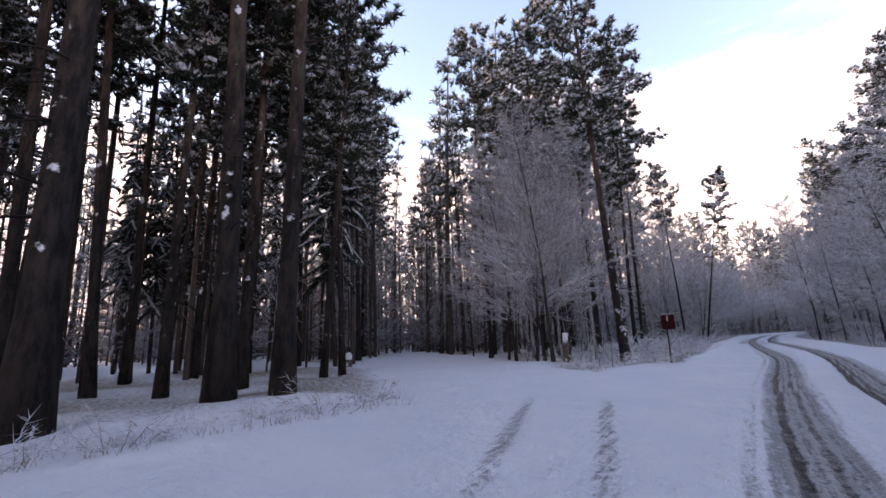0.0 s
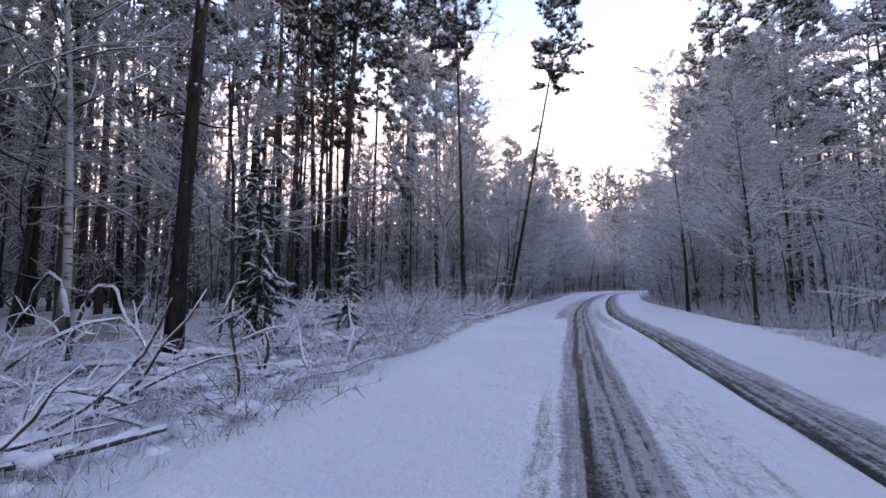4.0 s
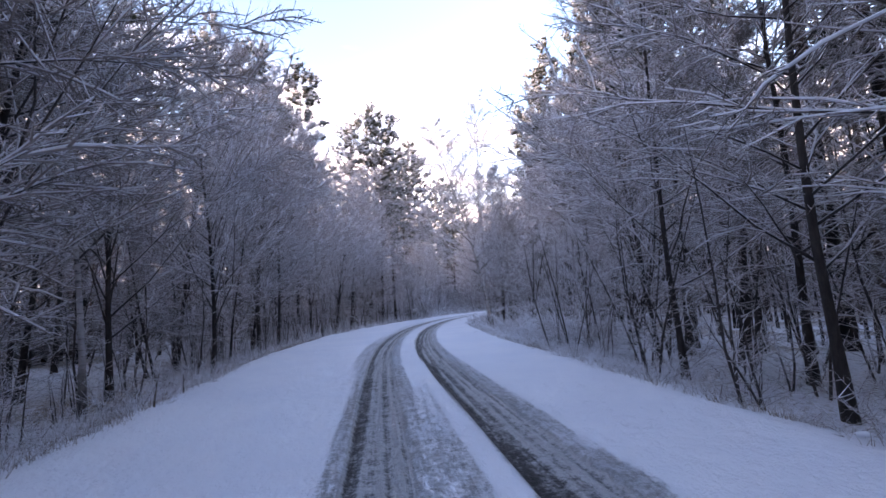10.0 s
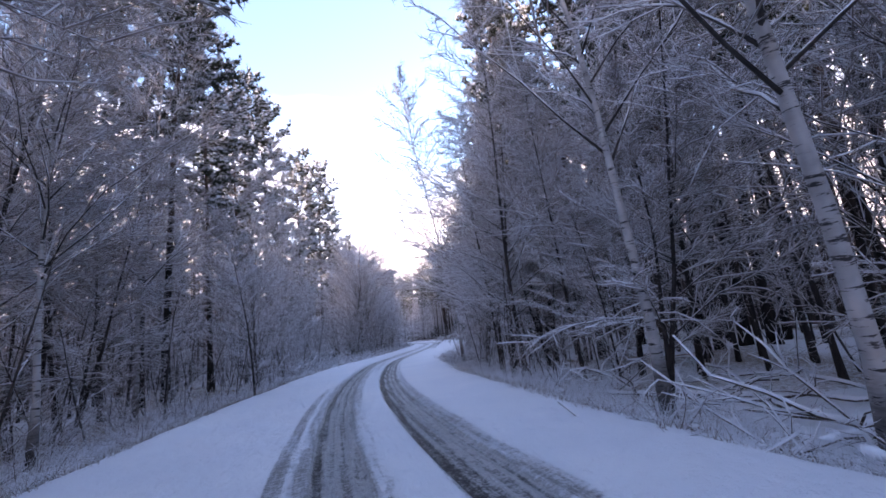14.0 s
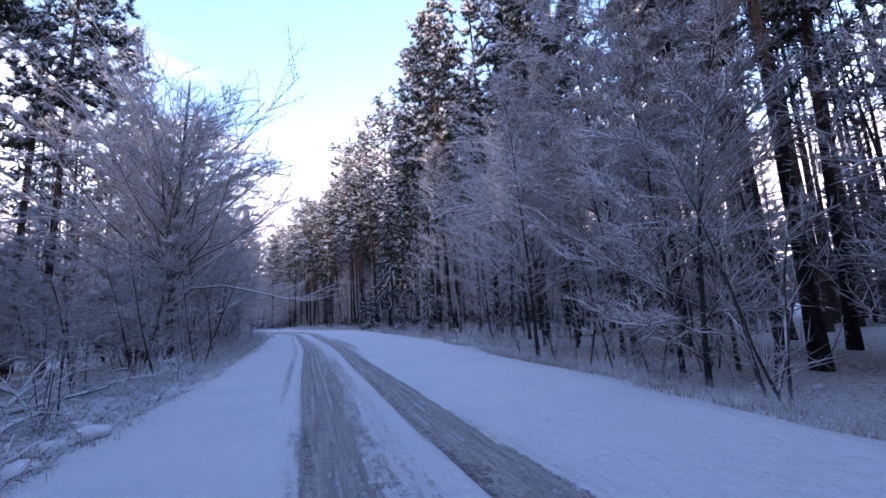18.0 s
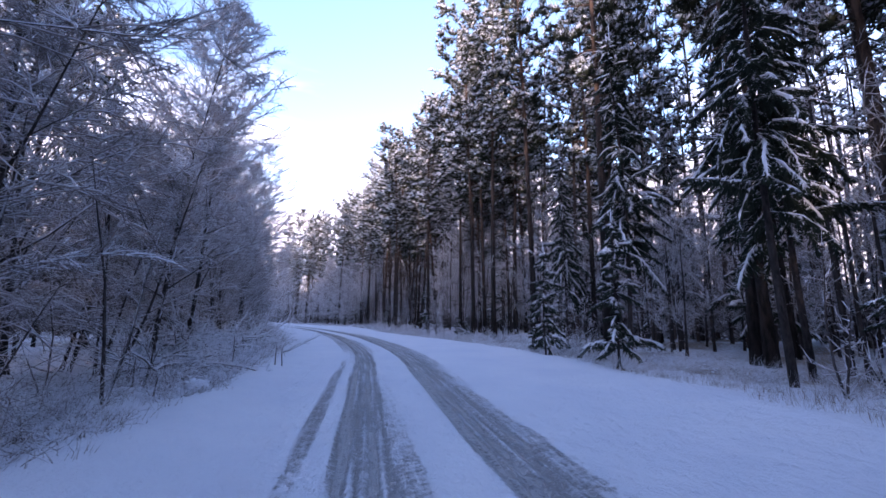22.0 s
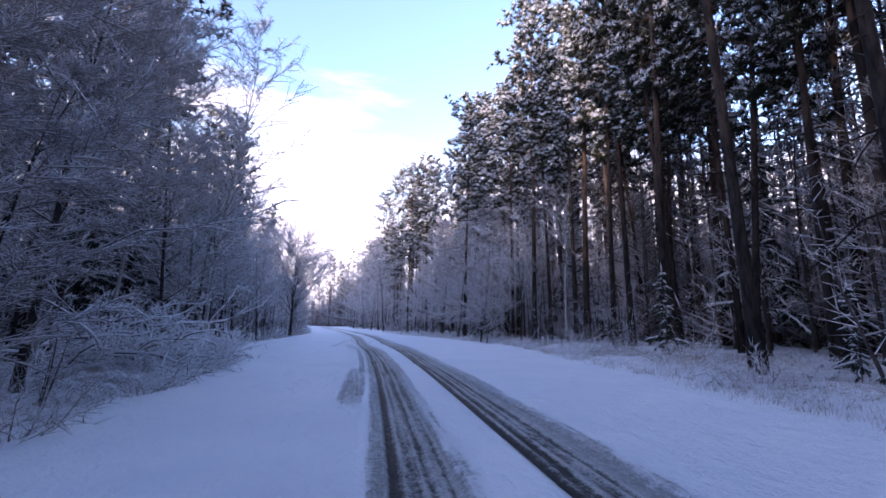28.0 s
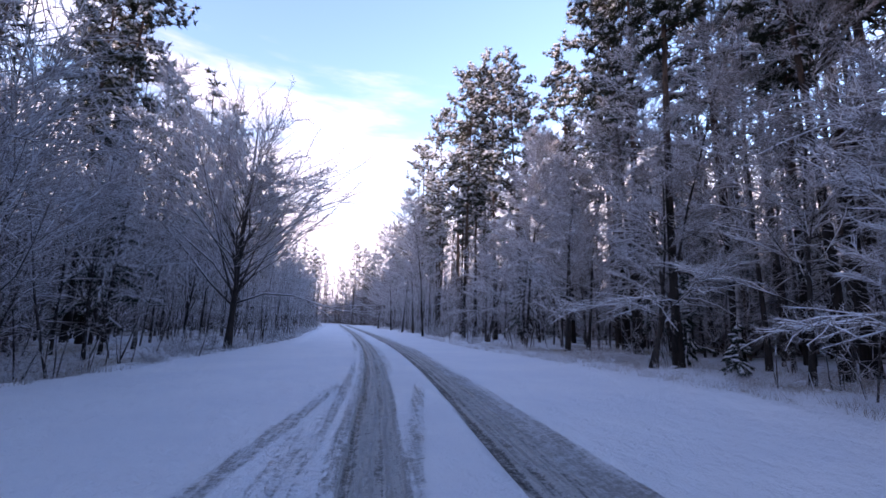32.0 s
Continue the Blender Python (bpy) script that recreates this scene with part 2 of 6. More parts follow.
M_PINE_BARK = pine_bark()
M_BIRCH_BARK = birch_bark()
M_DARK_BARK = snowy("dark_bark", (0.011, 0.009, 0.009), (0.058, 0.048, 0.043), 0.50, 0.85, 14.0, squash=(1, 1, 0.3))
M_FROST_TWIG = snowy("frosted_twigs", (0.14, 0.113, 0.100), (0.375, 0.335, 0.318), -0.15, 0.55, 3.0, snow=(0.80, 0.80, 0.84), patch=1.6)
M_NEEDLES = snowy("snowy_needles", (0.018, 0.025, 0.015), (0.055, 0.064, 0.038), 0.10, 0.95, 3.0, patch=0.9)
M_SPRUCE = snowy("spruce_needles", (0.014, 0.024, 0.018), (0.040, 0.055, 0.036), -0.1, 0.6, 3.0, patch=1.4)
M_BRUSH = snowy("frosted_brush", (0.075, 0.055, 0.046), (0.26, 0.215, 0.195), -0.30, 0.55, 4.0, snow=(0.78, 0.79, 0.83), patch=0.6)
M_GRASS = snowy("dry_grass", (0.11, 0.076, 0.052), (0.30, 0.225, 0.165), 0.35, 1.1, 5.0, snow=(0.78, 0.79, 0.83), patch=0.8)
M_LIMB = snowy("snowy_limbs", (0.024, 0.020, 0.019), (0.085, 0.072, 0.066), 0.15, 0.5, 6.0, patch=0.8)
M_DEADWOOD = snowy("dead_wood", (0.030, 0.024, 0.020), (0.11, 0.085, 0.070), 0.05, 0.35, 9.0)
M_FAR_BARK = snowy("far_bark", (0.030, 0.025, 0.023), (0.10, 0.075, 0.062), 0.5, 0.9, 2.0, squash=(1, 1, 0.2))
M_THICKET = snowy("frosted_thicket", (0.095, 0.081, 0.073), (0.25, 0.224, 0.214), 0.0, 1.2, 1.2, snow=(0.70, 0.70, 0.76), patch=0.3)


def plain_snow():
    m, nt, bsdf = material("settled_snow")
    a, b = noise_of(nt, 3.0, 4.0, 0.6), noise_of(nt, 22.0, 3.0, 0.6)
    link(nt, mix(nt, ramp(nt, a, 0.3, 0.7), (0.76, 0.78, 0.82), (0.86, 0.87, 0.90)), bsdf.inputs["Base Color"])
    bsdf.inputs["Roughness"].default_value = 0.7
    bump(nt, bsdf, math_of(nt, "ADD", a, math_of(nt, "MULTIPLY", b, 0.3)), 0.5, 0.05)
    return m


def paint(name, colour, worn, rough):
    m, nt, bsdf = material(name)
    n = noise_of(nt, 9.0, 5.0, 0.65)
    link(nt, mix(nt, ramp(nt, n, 0.45, 0.75), colour, worn), bsdf.inputs["Base Color"])
    bsdf.inputs["Roughness"].default_value = rough
    bsdf.inputs["Specular IOR Level"].default_value = 0.12
    bump(nt, bsdf, n, 0.2, 0.004)
    return m


M_SNOW = plain_snow()
M_SIGN_RED = paint("sign_red", (0.032, 0.003, 0.004), (0.050, 0.008, 0.008), 0.75)
M_SIGN_WHITE = paint("sign_white", (0.72, 0.72, 0.72), (0.60, 0.60, 0.60), 0.6)
M_POST = paint("post_metal", (0.030, 0.026, 0.025), (0.075, 0.055, 0.045), 0.7)
M_GROUND = ground_cover()

# ---- the road's line ----
ROAD = [(7.7, -90.6), (5.9, -66.7), (4.0, -42.8), (2.6, -30.9), (2.3, -18.9), (0.8, -7.0), (-0.5, 5.0), (-1.2, 16.9), (-1.7, 28.9), (-1.6, 40.9),
        (-0.0, 52.8), (3.0, 64.4), (7.4, 75.5), (13.5, 85.8), (19.8, 96.0), (26.0, 106.4), (31.8, 116.8), (36.4, 127.9), (40.2, 139.3), (43.5, 150.8), (45.9,
        160.5), (49.3, 176.2), (53.0, 199.9), (57.9, 239.6), (64.0, 299.1), (56.0, 350.0), (36.0, 395.0)]


def glide(points, step):
    """A smooth line through the points, in even steps."""
    p = np.array([points[0], *points, points[-1]], float)
    p[0], p[-1] = 2 * p[1] - p[2], 2 * p[-2] - p[-3]
    out = []
    for i in range(1, len(p) - 2):
        a, b, c, d = p[i - 1:i + 3]
        for u in np.linspace(0, 1, 40, endpoint=False):
            out.append(0.5 * (2 * b + (c - a) * u + (2 * a - 5 * b + 4 * c - d) * u * u + (3 * b - a - 3 * c + d) * u ** 3))
    out = np.array(out)
    run = np.concatenate([[0], np.cumsum(np.linalg.norm(np.diff(out, axis=0), axis=1))])
    s = np.arange(0, run[-1], step)
    return np.stack([np.interp(s, run, out[:, 0]), np.interp(s, run, out[:, 1])], 1)


LINE = glide(ROAD, 0.4)
LINE_S = np.arange(len(LINE)) * 0.4
LINE_S -= LINE_S[np.linalg.norm(LINE - np.array(ROAD[2]), axis=1).argmin()]     # 0 where the drive begins
_d = np.gradient(LINE, axis=0)
LINE_T = _d / np.linalg.norm(_d, axis=1)[:, None]


def at(s, off):
    """The place s metres along the road and off metres to its right."""
    x, y = np.interp(s, LINE_S, LINE[:, 0]), np.interp(s, LINE_S, LINE[:, 1])
    tx, ty = np.interp(s, LINE_S, LINE_T[:, 0]), np.interp(s, LINE_S, LINE_T[:, 1])
    return x + ty * off, y - tx * off


def along(x, y):
    """The way along the road and the offset to its right of places."""
    p = np.stack([np.atleast_1d(x), np.atleast_1d(y)], 1).astype(float)
    s, off = np.zeros(len(p)), np.zeros(len(p))
    coarse = LINE[::4]
    for a in range(0, len(p), 4000):
        q = p[a:a + 4000]
        i = ((q[:, None, :] - coarse[None]) ** 2).sum(2).argmin(1) * 4
        d = q - LINE[i]
        s[a:a + 4000] = LINE_S[i] + (d * LINE_T[i]).sum(1)
        off[a:a + 4000] = d[:, 0] * LINE_T[i, 1] - d[:, 1] * LINE_T[i, 0]
    return s, off


# the side road: leaves to the left
SIDE_AT, SIDE_YAW = np.array([-8.0, -27.9]), radians(55.0)
SIDE_T = np.array([-math.sin(SIDE_YAW), math.cos(SIDE_YAW)])


def side_road(x, y):
    dx, dy = x - SIDE_AT[0], y - SIDE_AT[1]
    return dx * SIDE_T[0] + dy * SIDE_T[1], dx * SIDE_T[1] - dy * SIDE_T[0]


def value_noise(x, y, cell, seed):
    """Smooth noise from 0 to 1 on a lattice."""
    rs = np.random.RandomState(seed)
    tab = rs.rand(256, 256)
    u, v = np.asarray(x) / cell, np.asarray(y) / cell
    i, j = np.floor(u).astype(int), np.floor(v).astype(int)
    a, b = u - i, v - j
    a, b = a * a * (3 - 2 * a), b * b * (3 - 2 * b)
    g = lambda p, q: tab[p % 256, q % 256]
    return (g(i, j) * (1 - a) + g(i + 1, j) * a) * (1 - b) + (g(i, j + 1) * (1 - a) + g(i + 1, j + 1) * a) * b


def smooth(v, lo, hi):
    u = np.clip((v - lo) / (hi - lo), 0, 1)
    return u * u * (3 - 2 * u)


def snow_edges(s):
    """How far the open snow reaches to the left and to the right."""
    left = np.interp(s, [-60, 0, 18, 26, 40, 60, 75, 92, 110, 118, 135, 160, 185, 205, 214, 222, 240, 300],
                     [-6, -7, -4, -2.9, -3.0, -2.8, -3.4, -4.2, -2.9, -2.6, -2.3, -2.8, -3.6, -4.1, -6.5, -6.5, -4.4, -3])
    right = np.interp(s, [-60, 0, 30, 45, 60, 85, 97, 115, 125, 140, 170, 190, 205, 215, 235, 300],
                      [6, 6, 5.5, 5.2, 4.0, 4.4, 3.7, 4.5, 5.0, 6.1, 6.5, 5.4, 7.2, 8.6, 5.6, 5])
    return left, right


def height_at(s, off, x, y):
    """The lie of the land: flat road, shallow ditches, uneven forest floor."""
    left, right = snow_edges(s)
    drop = np.interp(s, [-60, 45, 60, 110, 130, 300], [0.05, 0.1, 0.40, 0.35, 0.10, 0.05])
    dropr = np.interp(s, [-60, 45, 60, 100, 125, 145, 185, 205, 225, 300], [0.1, 0.15, 0.45, 0.50, 0.45, 0.10, -0.05, -0.35, -0.15, 0.0])
    outl, outr = smooth(left - off, -0.8, 2.2), smooth(off - right, -0.8, 2.2)
    ts, to = side_road(x, y)
    outl = outl * smooth(np.abs(to), 3.0, 4.2)
    z = -outl * drop - outr * dropr
    rough = np.maximum(outl, outr)
    z += rough * (0.34 * (value_noise(x, y, 3.1, 3) - 0.5) + 0.15 * (value_noise(x, y, 0.9, 4) - 0.5))
    z += (0.05 * (value_noise(x, y, 1.3, 5) - 0.5) + 0.035 * (value_noise(x, y, 0.5, 6) - 0.5)) * smooth(np.abs(off - 0.9), 1.4, 2.2)
    # the bank of pushed snow at the edges
    z += 0.07 * np.exp(-((off - left - 0.4) / 0.5) ** 2) * smooth(np.abs(to), 4.0, 6.0) + 0.06 * np.exp(-((off - right + 0.4) / 0.5) ** 2)
    return z


def tracks(s, off):
    """Wheel tracks: how slushy the snow is, 0 to 1."""
    wob = 0.04 * np.sin(s / 9.0) + 0.025 * np.sin(s / 3.7 + 1)
    o = off - wob - np.interp(s, [-60, 5, 11, 16, 21, 27.5, 33, 40, 47, 60, 64, 79, 94, 115, 127, 145, 162, 182, 202, 212, 218, 224, 300],
                              [0.5, 0.48, 0.78, 0.68, 0.45, 0.22, 0.24, 0.18, 0.0, -0.15, -0.08, 0.05, 0.03, 0.43, 0.3, 0.24, -0.08, 0.3, 0.42, 0.3, 0.07, 0.15, 0.2])
    sep = np.interp(s, [-60, 15, 24, 30, 38, 46, 60, 80, 120, 145, 162, 182, 205, 216, 300], [1.5, 1.5, 1.65, 1.95, 1.85, 1.45, 1.5, 1.3, 1.28, 1.38, 1.4, 1.45, 1.4, 1.58, 1.5]) - 1.4
    o = o - sep * smooth(o, 0.4, 1.0)
    band = lambda c, w, soft: smooth(np.abs(o - c), w + soft, w)
    drift_ = lambda cell, seed: 0.4 + 1.2 * value_noise(s, 0 * s, cell, seed)
    core = np.interp(s, [100, 118, 150, 168, 178], [1.0, 0.56, 0.50, 0.60, 1.0])
    a = core * (0.40 * band(0.02, 0.24, 0.16) + 0.42 * band(1.40, 0.22, 0.16))
    a = np.maximum(a, 0.20 * band(-0.28, 0.10, 0.16) * np.interp(s, [30, 40, 50, 60, 110, 120, 140, 150, 166, 172, 190, 200], [1.3, 1.2, 1.4, 1.2, 1.0, 1.0, 0.7, 0.7, 0.8, 1.4, 1.4, 1.1]))
    a = np.maximum(a, 0.15 * band(0.38, 0.08, 0.20) * drift_(11.0, 17) * np.interp(s, [36, 46, 60, 110, 130, 150, 172, 182], [0.8, 1.2, 1.0, 1.3, 1.5, 1.7, 1.6, 1.1]))
    a = np.maximum(a, 0.26 * band(1.76, 0.10, 0.28) * np.interp(s, [60, 80, 105, 115, 135, 150, 165, 220], [0.8, 1.0, 0.9, 0.6, 0.6, 1.1, 1.4, 1.2]))
    a = np.maximum(a, 0.24 * band(1.98, 0.10, 0.22) * np.interp(s, [130, 145, 190, 225, 260], [0, 1.2, 1.0, 1.0, 0.6]) * drift_(6.0, 23))
    # grey borders left of the tracks, stretch by stretch
    for c, w, soft, k, stretch_ in ((-0.60, 0.28, 0.16, 0.22, (40, 46, 56, 64)), (-0.42, 0.12, 0.15, 0.17, (68, 74, 86, 96)), (-0.50, 0.15, 0.14, 0.26, (164, 171, 188, 196)), (-0.78, 0.18, 0.12, 0.17, (194, 199, 216, 224))):
        a = np.maximum(a, k * band(c, w, soft) * np.interp(s, stretch_, [0, 1, 1, 0]) * drift_(5.0, 18))
    for c, w, k in ((-0.20, 0.050, 0.78), (-0.05, 0.026, 0.60), (0.09, 0.034, 0.70), (0.24, 0.026, 0.62),
                    (1.20, 0.060, 0.84), (1.37, 0.045, 0.72), (1.52, 0.028, 0.62), (1.66, 0.034, 0.66)):
        a = np.maximum(a, k * band(c, w, 0.045))
    faint = np.interp(s, [-60, 40, 60, 80, 95, 118, 125, 140, 150, 165, 171, 190, 204, 222, 300], [0.1, 0.12, 0.2, 0.16, 0.2, 0.1, 0.12, 0.26, 0.28, 0.30, 0.06, 0.06, 0.16, 0.2, 0.2])
    a = np.maximum(a, faint * drift_(7.0, 15) * band(-0.60, 0.05, 0.10) + 0.17 * drift_(9.0, 16) * band(0.70, 0.12, 0.06) * np.interp(s, [30, 45, 70, 80, 108, 120, 150, 160], [0.3, 1.0, 1.0, 0.2, 0.2, 1.0, 1.0, 0.2]))
    # a vehicle that turned off to the left, and one that came out of the side road
    for c, w in ((-0.4 - (s - 209.6) * 0.21, 0.09), (-1.75 - (s - 213.4) * 0.27, 0.09)):
        a = np.maximum(a, 0.11 * smooth(np.abs(off - c), w + 0.10, w) * smooth(s, 207, 211) * smooth(s, 226, 219))
    for c in (-1.3 + (s - 217.8) * 0.11, 0.4 + (s - 218) * 0.12):
        a = np.maximum(a, 0.20 * smooth(np.abs(off - c), 0.20, 0.10) * smooth(s, 213, 216) * smooth(s, 227, 222))
    for c in (-0.9 - (s - 3) * 0.22, -2.0 - (s - 3) * 0.30):
        a = np.maximum(a, 0.17 * smooth(np.abs(off - c), 0.24, 0.10) * smooth(s, -4, 0) * smooth(s, 12, 8))
    heavy = np.interp(s, [-60, 60, 75, 100, 118, 128, 150, 170, 190, 200, 212, 217, 300], [1.1, 1.25, 1.12, 1.08, 1.0, 0.84, 0.62, 0.85, 1.25, 1.3, 1.28, 1.0, 1.0])
    return a * heavy


# ---- mesh building ----
class Shape:
    """Gathers triangles."""

    def __init__(self):
        self.v, self.f, self.n = [], [], 0

    def add(self, v, f):
        self.v.append(np.asarray(v, float))
        self.f.append(np.asarray(f, int) + self.n)
        self.n += len(v)

    def tube(self, pts, radii, sides=6, cap=True):
        pts, radii = np.asarray(pts, float), np.asarray(radii, float)
        d = np.gradient(pts, axis=0)
        d /= np.linalg.norm(d, axis=1)[:, None] + 1e-9
        ref = np.where(np.abs(d[:, 2:3]) < 0.9, np.array([[0, 0, 1.0]]), np.array([[1.0, 0, 0]]))
        u = np.cross(d, ref)
        u /= np.linalg.norm(u, axis=1)[:, None] + 1e-9
        w = np.cross(d, u)
        a = np.arange(sides) * 2 * np.pi / sides
        ring = pts[:, None] + radii[:, None, None] * (np.cos(a)[None, :, None] * u[:, None] + np.sin(a)[None, :, None] * w[:, None])
        k = len(pts)
        i, j = np.meshgrid(np.arange(k - 1), np.arange(sides), indexing="ij")
        p, q = i * sides + j, i * sides + (j + 1) % sides
        f = np.concatenate([np.stack([p, q, q + sides], -1).reshape(-1, 3), np.stack([p, q + sides, p + sides], -1).reshape(-1, 3)])
        v = ring.reshape(-1, 3)
        if cap:
            v = np.concatenate([v, pts[-1:], pts[:1]])
            top, e = (k - 1) * sides, np.arange(sides)
            f = np.concatenate([f, np.stack([top + e, top + (e + 1) % sides, np.full(sides, k * sides)], -1),
                                np.stack([(e + 1) % sides, e, np.full(sides, k * sides + 1)], -1)])
        self.add(v, f)

    def spikes(self, base, tip, radius, sides=3):
        """Tapered twigs, each from base to tip."""
        base, tip = np.asarray(base, float), np.asarray(tip, float)
        m = len(base)
        if not m:
            return
        radius = np.broadcast_to(radius, (m,))
        d = tip - base
        d = d / (np.linalg.norm(d, axis=1)[:, None] + 1e-9)
        ref = np.where(np.abs(d[:, 2:3]) < 0.9, np.array([[0, 0, 1.0]]), np.array([[1.0, 0, 0]]))
        u = np.cross(d, ref)
        u /= np.linalg.norm(u, axis=1)[:, None] + 1e-9
        w = np.cross(d, u)
        a = np.arange(sides) * 2 * np.pi / sides
        ring = base[:, None] + radius[:, None, None] * (np.cos(a)[None, :, None] * u[:, None] + np.sin(a)[None, :, None] * w[:, None])
        v = np.concatenate([ring, tip[:, None]], 1).reshape(-1, 3)
        e = np.arange(sides)
        f = np.stack([e, (e + 1) % sides, np.full(sides, sides)], -1)
        f = (np.arange(m)[:, None, None] * (sides + 1) + f[None]).reshape(-1, 3)
        self.add(v, f)

    def arrays(self):
        return np.concatenate(self.v), np.concatenate(self.f)

    def mesh(self, name, mat, flat=False):
        v, f = self.arrays()
        return mesh_of(name, v, f, mat, flat)

    def pads(self, centre, size, rs, flat=0.42):
        """Lumps of settled snow: jittered, flattened, few-sided."""
        g = (1 + 5 ** 0.5) / 2
        ico = unit(np.array([(-1, g, 0), (1, g, 0), (-1, -g, 0), (1, -g, 0), (0, -1, g), (0, 1, g), (0, -1, -g), (0, 1, -g), (g, 0, -1), (g, 0, 1), (-g, 0, -1), (-g, 0, 1)], float))
        tri = np.array([(0, 11, 5), (0, 5, 1), (0, 1, 7), (0, 7, 10), (0, 10, 11), (1, 5, 9), (5, 11, 4), (11, 10, 2), (10, 7, 6), (7, 1, 8),
                        (3, 9, 4), (3, 4, 2), (3, 2, 6), (3, 6, 8), (3, 8, 9), (4, 9, 5), (2, 4, 11), (6, 2, 10), (8, 6, 7), (9, 8, 1)])
        centre = np.asarray(centre, float)
        m = len(centre)
        v = ico[None] * rs.uniform(0.7, 1.3, (m, 12, 1)) * np.array([1, 1, flat]) * np.broadcast_to(size, (m,))[:, None, None] * rs.uniform(0.75, 1.3, (m, 1, 3))
        self.add((centre[:, None] + v).reshape(-1, 3), (np.arange(m)[:, None, None] * 12 + tri[None]).reshape(-1, 3))


def unit(v):
    return v / (np.linalg.norm(v, axis=-1, keepdims=True) + 1e-9)


def joined(name, pieces):
    """One mesh of several shapes, each with its own material."""
    vs, fs, ms, n = [], [], [], 0
    for k, (shape, mat) in enumerate(pieces):
        v, f = shape.arrays()
        vs.append(v)
        fs.append(f + n)
        ms.append(np.full(len(f), k, np.int32))
        n += len(v)
    me = mesh_of(name, np.concatenate(vs), np.concatenate(fs), pieces[0][1])
    for shape, mat in pieces[1:]:
        me.materials.append(mat)
    me.polygons.foreach_set("material_index", np.concatenate(ms))
    return me


def mesh_of(name, v, f, mat, flat=False):
    me = bpy.data.meshes.new(name)
    me.vertices.add(len(v))
    me.vertices.foreach_set("co", np.ascontiguousarray(v, np.float32).ravel())
    me.loops.add(3 * len(f))
    me.loops.foreach_set("vertex_index", np.ascontiguousarray(f, np.int32).ravel())
    me.polygons.add(len(f))
    me.polygons.foreach_set("loop_start", np.arange(0, 3 * len(f), 3, dtype=np.int32))
    me.polygons.foreach_set("use_smooth", np.full(len(f), not flat))
    me.update(calc_edges=True)
    me.materials.append(mat)
    return me


def part(name, shape, mat, parent, label=""):
    ob = new(name, shape.mesh(name, mat) if isinstance(shape, Shape) else shape)
    ob.parent = parent
    return tagged(ob, label)


def thing(name, label, category, group=""):
    return tagged(new(name), label, category, group)


def lay(x, y):
    s, o = along(x, y)
    return float(height_at(s, o, np.atleast_1d(x), np.atleast_1d(y))[0])


# ---- ground: one sheet near the road, and the forest floor out to the horizon ----
def grid_mesh(name, s, off, extra):
    S2, O2 = np.meshgrid(s, off, indexing="ij")
    x, y = at(S2.ravel(), O2.ravel())
    sr, orr = S2.ravel(), O2.ravel()
    z = height_at(sr, orr, x, y)
    sl = tracks(sr, orr)
    z = z - 0.045 * sl * (sl > 0.3) - 0.02 * sl
    return x, y, z, sr, orr, sl


offs = np.concatenate([np.arange(-30, -8, 0.8), np.arange(-8, -4.4, 0.3), np.arange(-4.4, -0.9, 0.11), np.arange(-0.9, 2.7, 0.055),
                       np.arange(2.7, 8, 0.25), np.arange(8, 30.1, 0.8)])
sline = np.concatenate([np.arange(-44, 232, 0.42), np.arange(232, 325, 1.5)])
x, y, z, sr, orr, sl = grid_mesh("ground", sline, offs, 0)
z = z - 0.6 * smooth(np.abs(orr), 26, 30)
n_s, n_o = len(sline), len(offs)
i, j = np.meshgrid(np.arange(n_s - 1), np.arange(n_o - 1), indexing="ij")
p = (i * n_o + j).ravel()
tri = np.concatenate([np.stack([p, p + 1, p + n_o + 1], -1), np.stack([p, p + n_o + 1, p + n_o], -1)])[:, ::-1]
me = mesh_of("ground", np.stack([x, y, z], 1), tri, M_GROUND)
nrm = me.polygons[0].normal.z
if nrm < 0:
    me.flip_normals()
left, right = snow_edges(sr)
edge = 0.9 * (value_noise(x, y, 1.7, 8) - 0.5)
lit = np.maximum(smooth(left - orr + edge, 0.0, 1.6), smooth(orr - right + edge, 0.0, 1.6))
ts, to = side_road(x, y)
lit = lit * smooth(np.abs(to) + edge, 3.0, 4.4) * (0.35 + 0.55 * value_noise(x, y, 2.6, 9))
for nm, val in (("slush", sl), ("litter", lit)):
    a = me.attributes.new(nm, "FLOAT", "POINT")
    a.data.foreach_set("value", val.astype(np.float32))
uvl = me.uv_layers.new(name="along")
vi = np.empty(len(me.loops), np.int32)
me.loops.foreach_get("vertex_index", vi)
uvl.data.foreach_set("uv", np.stack([orr[vi], sr[vi]], 1).astype(np.float32).ravel())
tagged(new("road", me), "snow-covered forest road with grey slushy wheel tracks", "road", kind="structure")

gx, gy = np.meshgrid(np.arange(-420, 521, 10.0), np.arange(-420, 801, 10.0), indexing="ij")
gz = -0.45 - 0.2 * value_noise(gx.ravel(), gy.ravel(), 21, 2) 
a, b = gx.shape
i, j = np.meshgrid(np.arange(a - 1), np.arange(b - 1), indexing="ij")
p = (i * b + j).ravel()
tri = np.concatenate([np.stack([p, p + b, p + b + 1], -1), np.stack([p, p + b + 1, p + 1], -1)])
me = mesh_of("ground", np.stack([gx.ravel(), gy.ravel(), gz], 1), tri, M_GROUND)
uvl = me.uv_layers.new(name="along")
vi = np.empty(len(me.loops), np.int32)
me.loops.foreach_get("vertex_index", vi)
uvl.data.foreach_set("uv", np.stack([gx.ravel()[vi], gy.ravel()[vi]], 1).astype(np.float32).ravel())
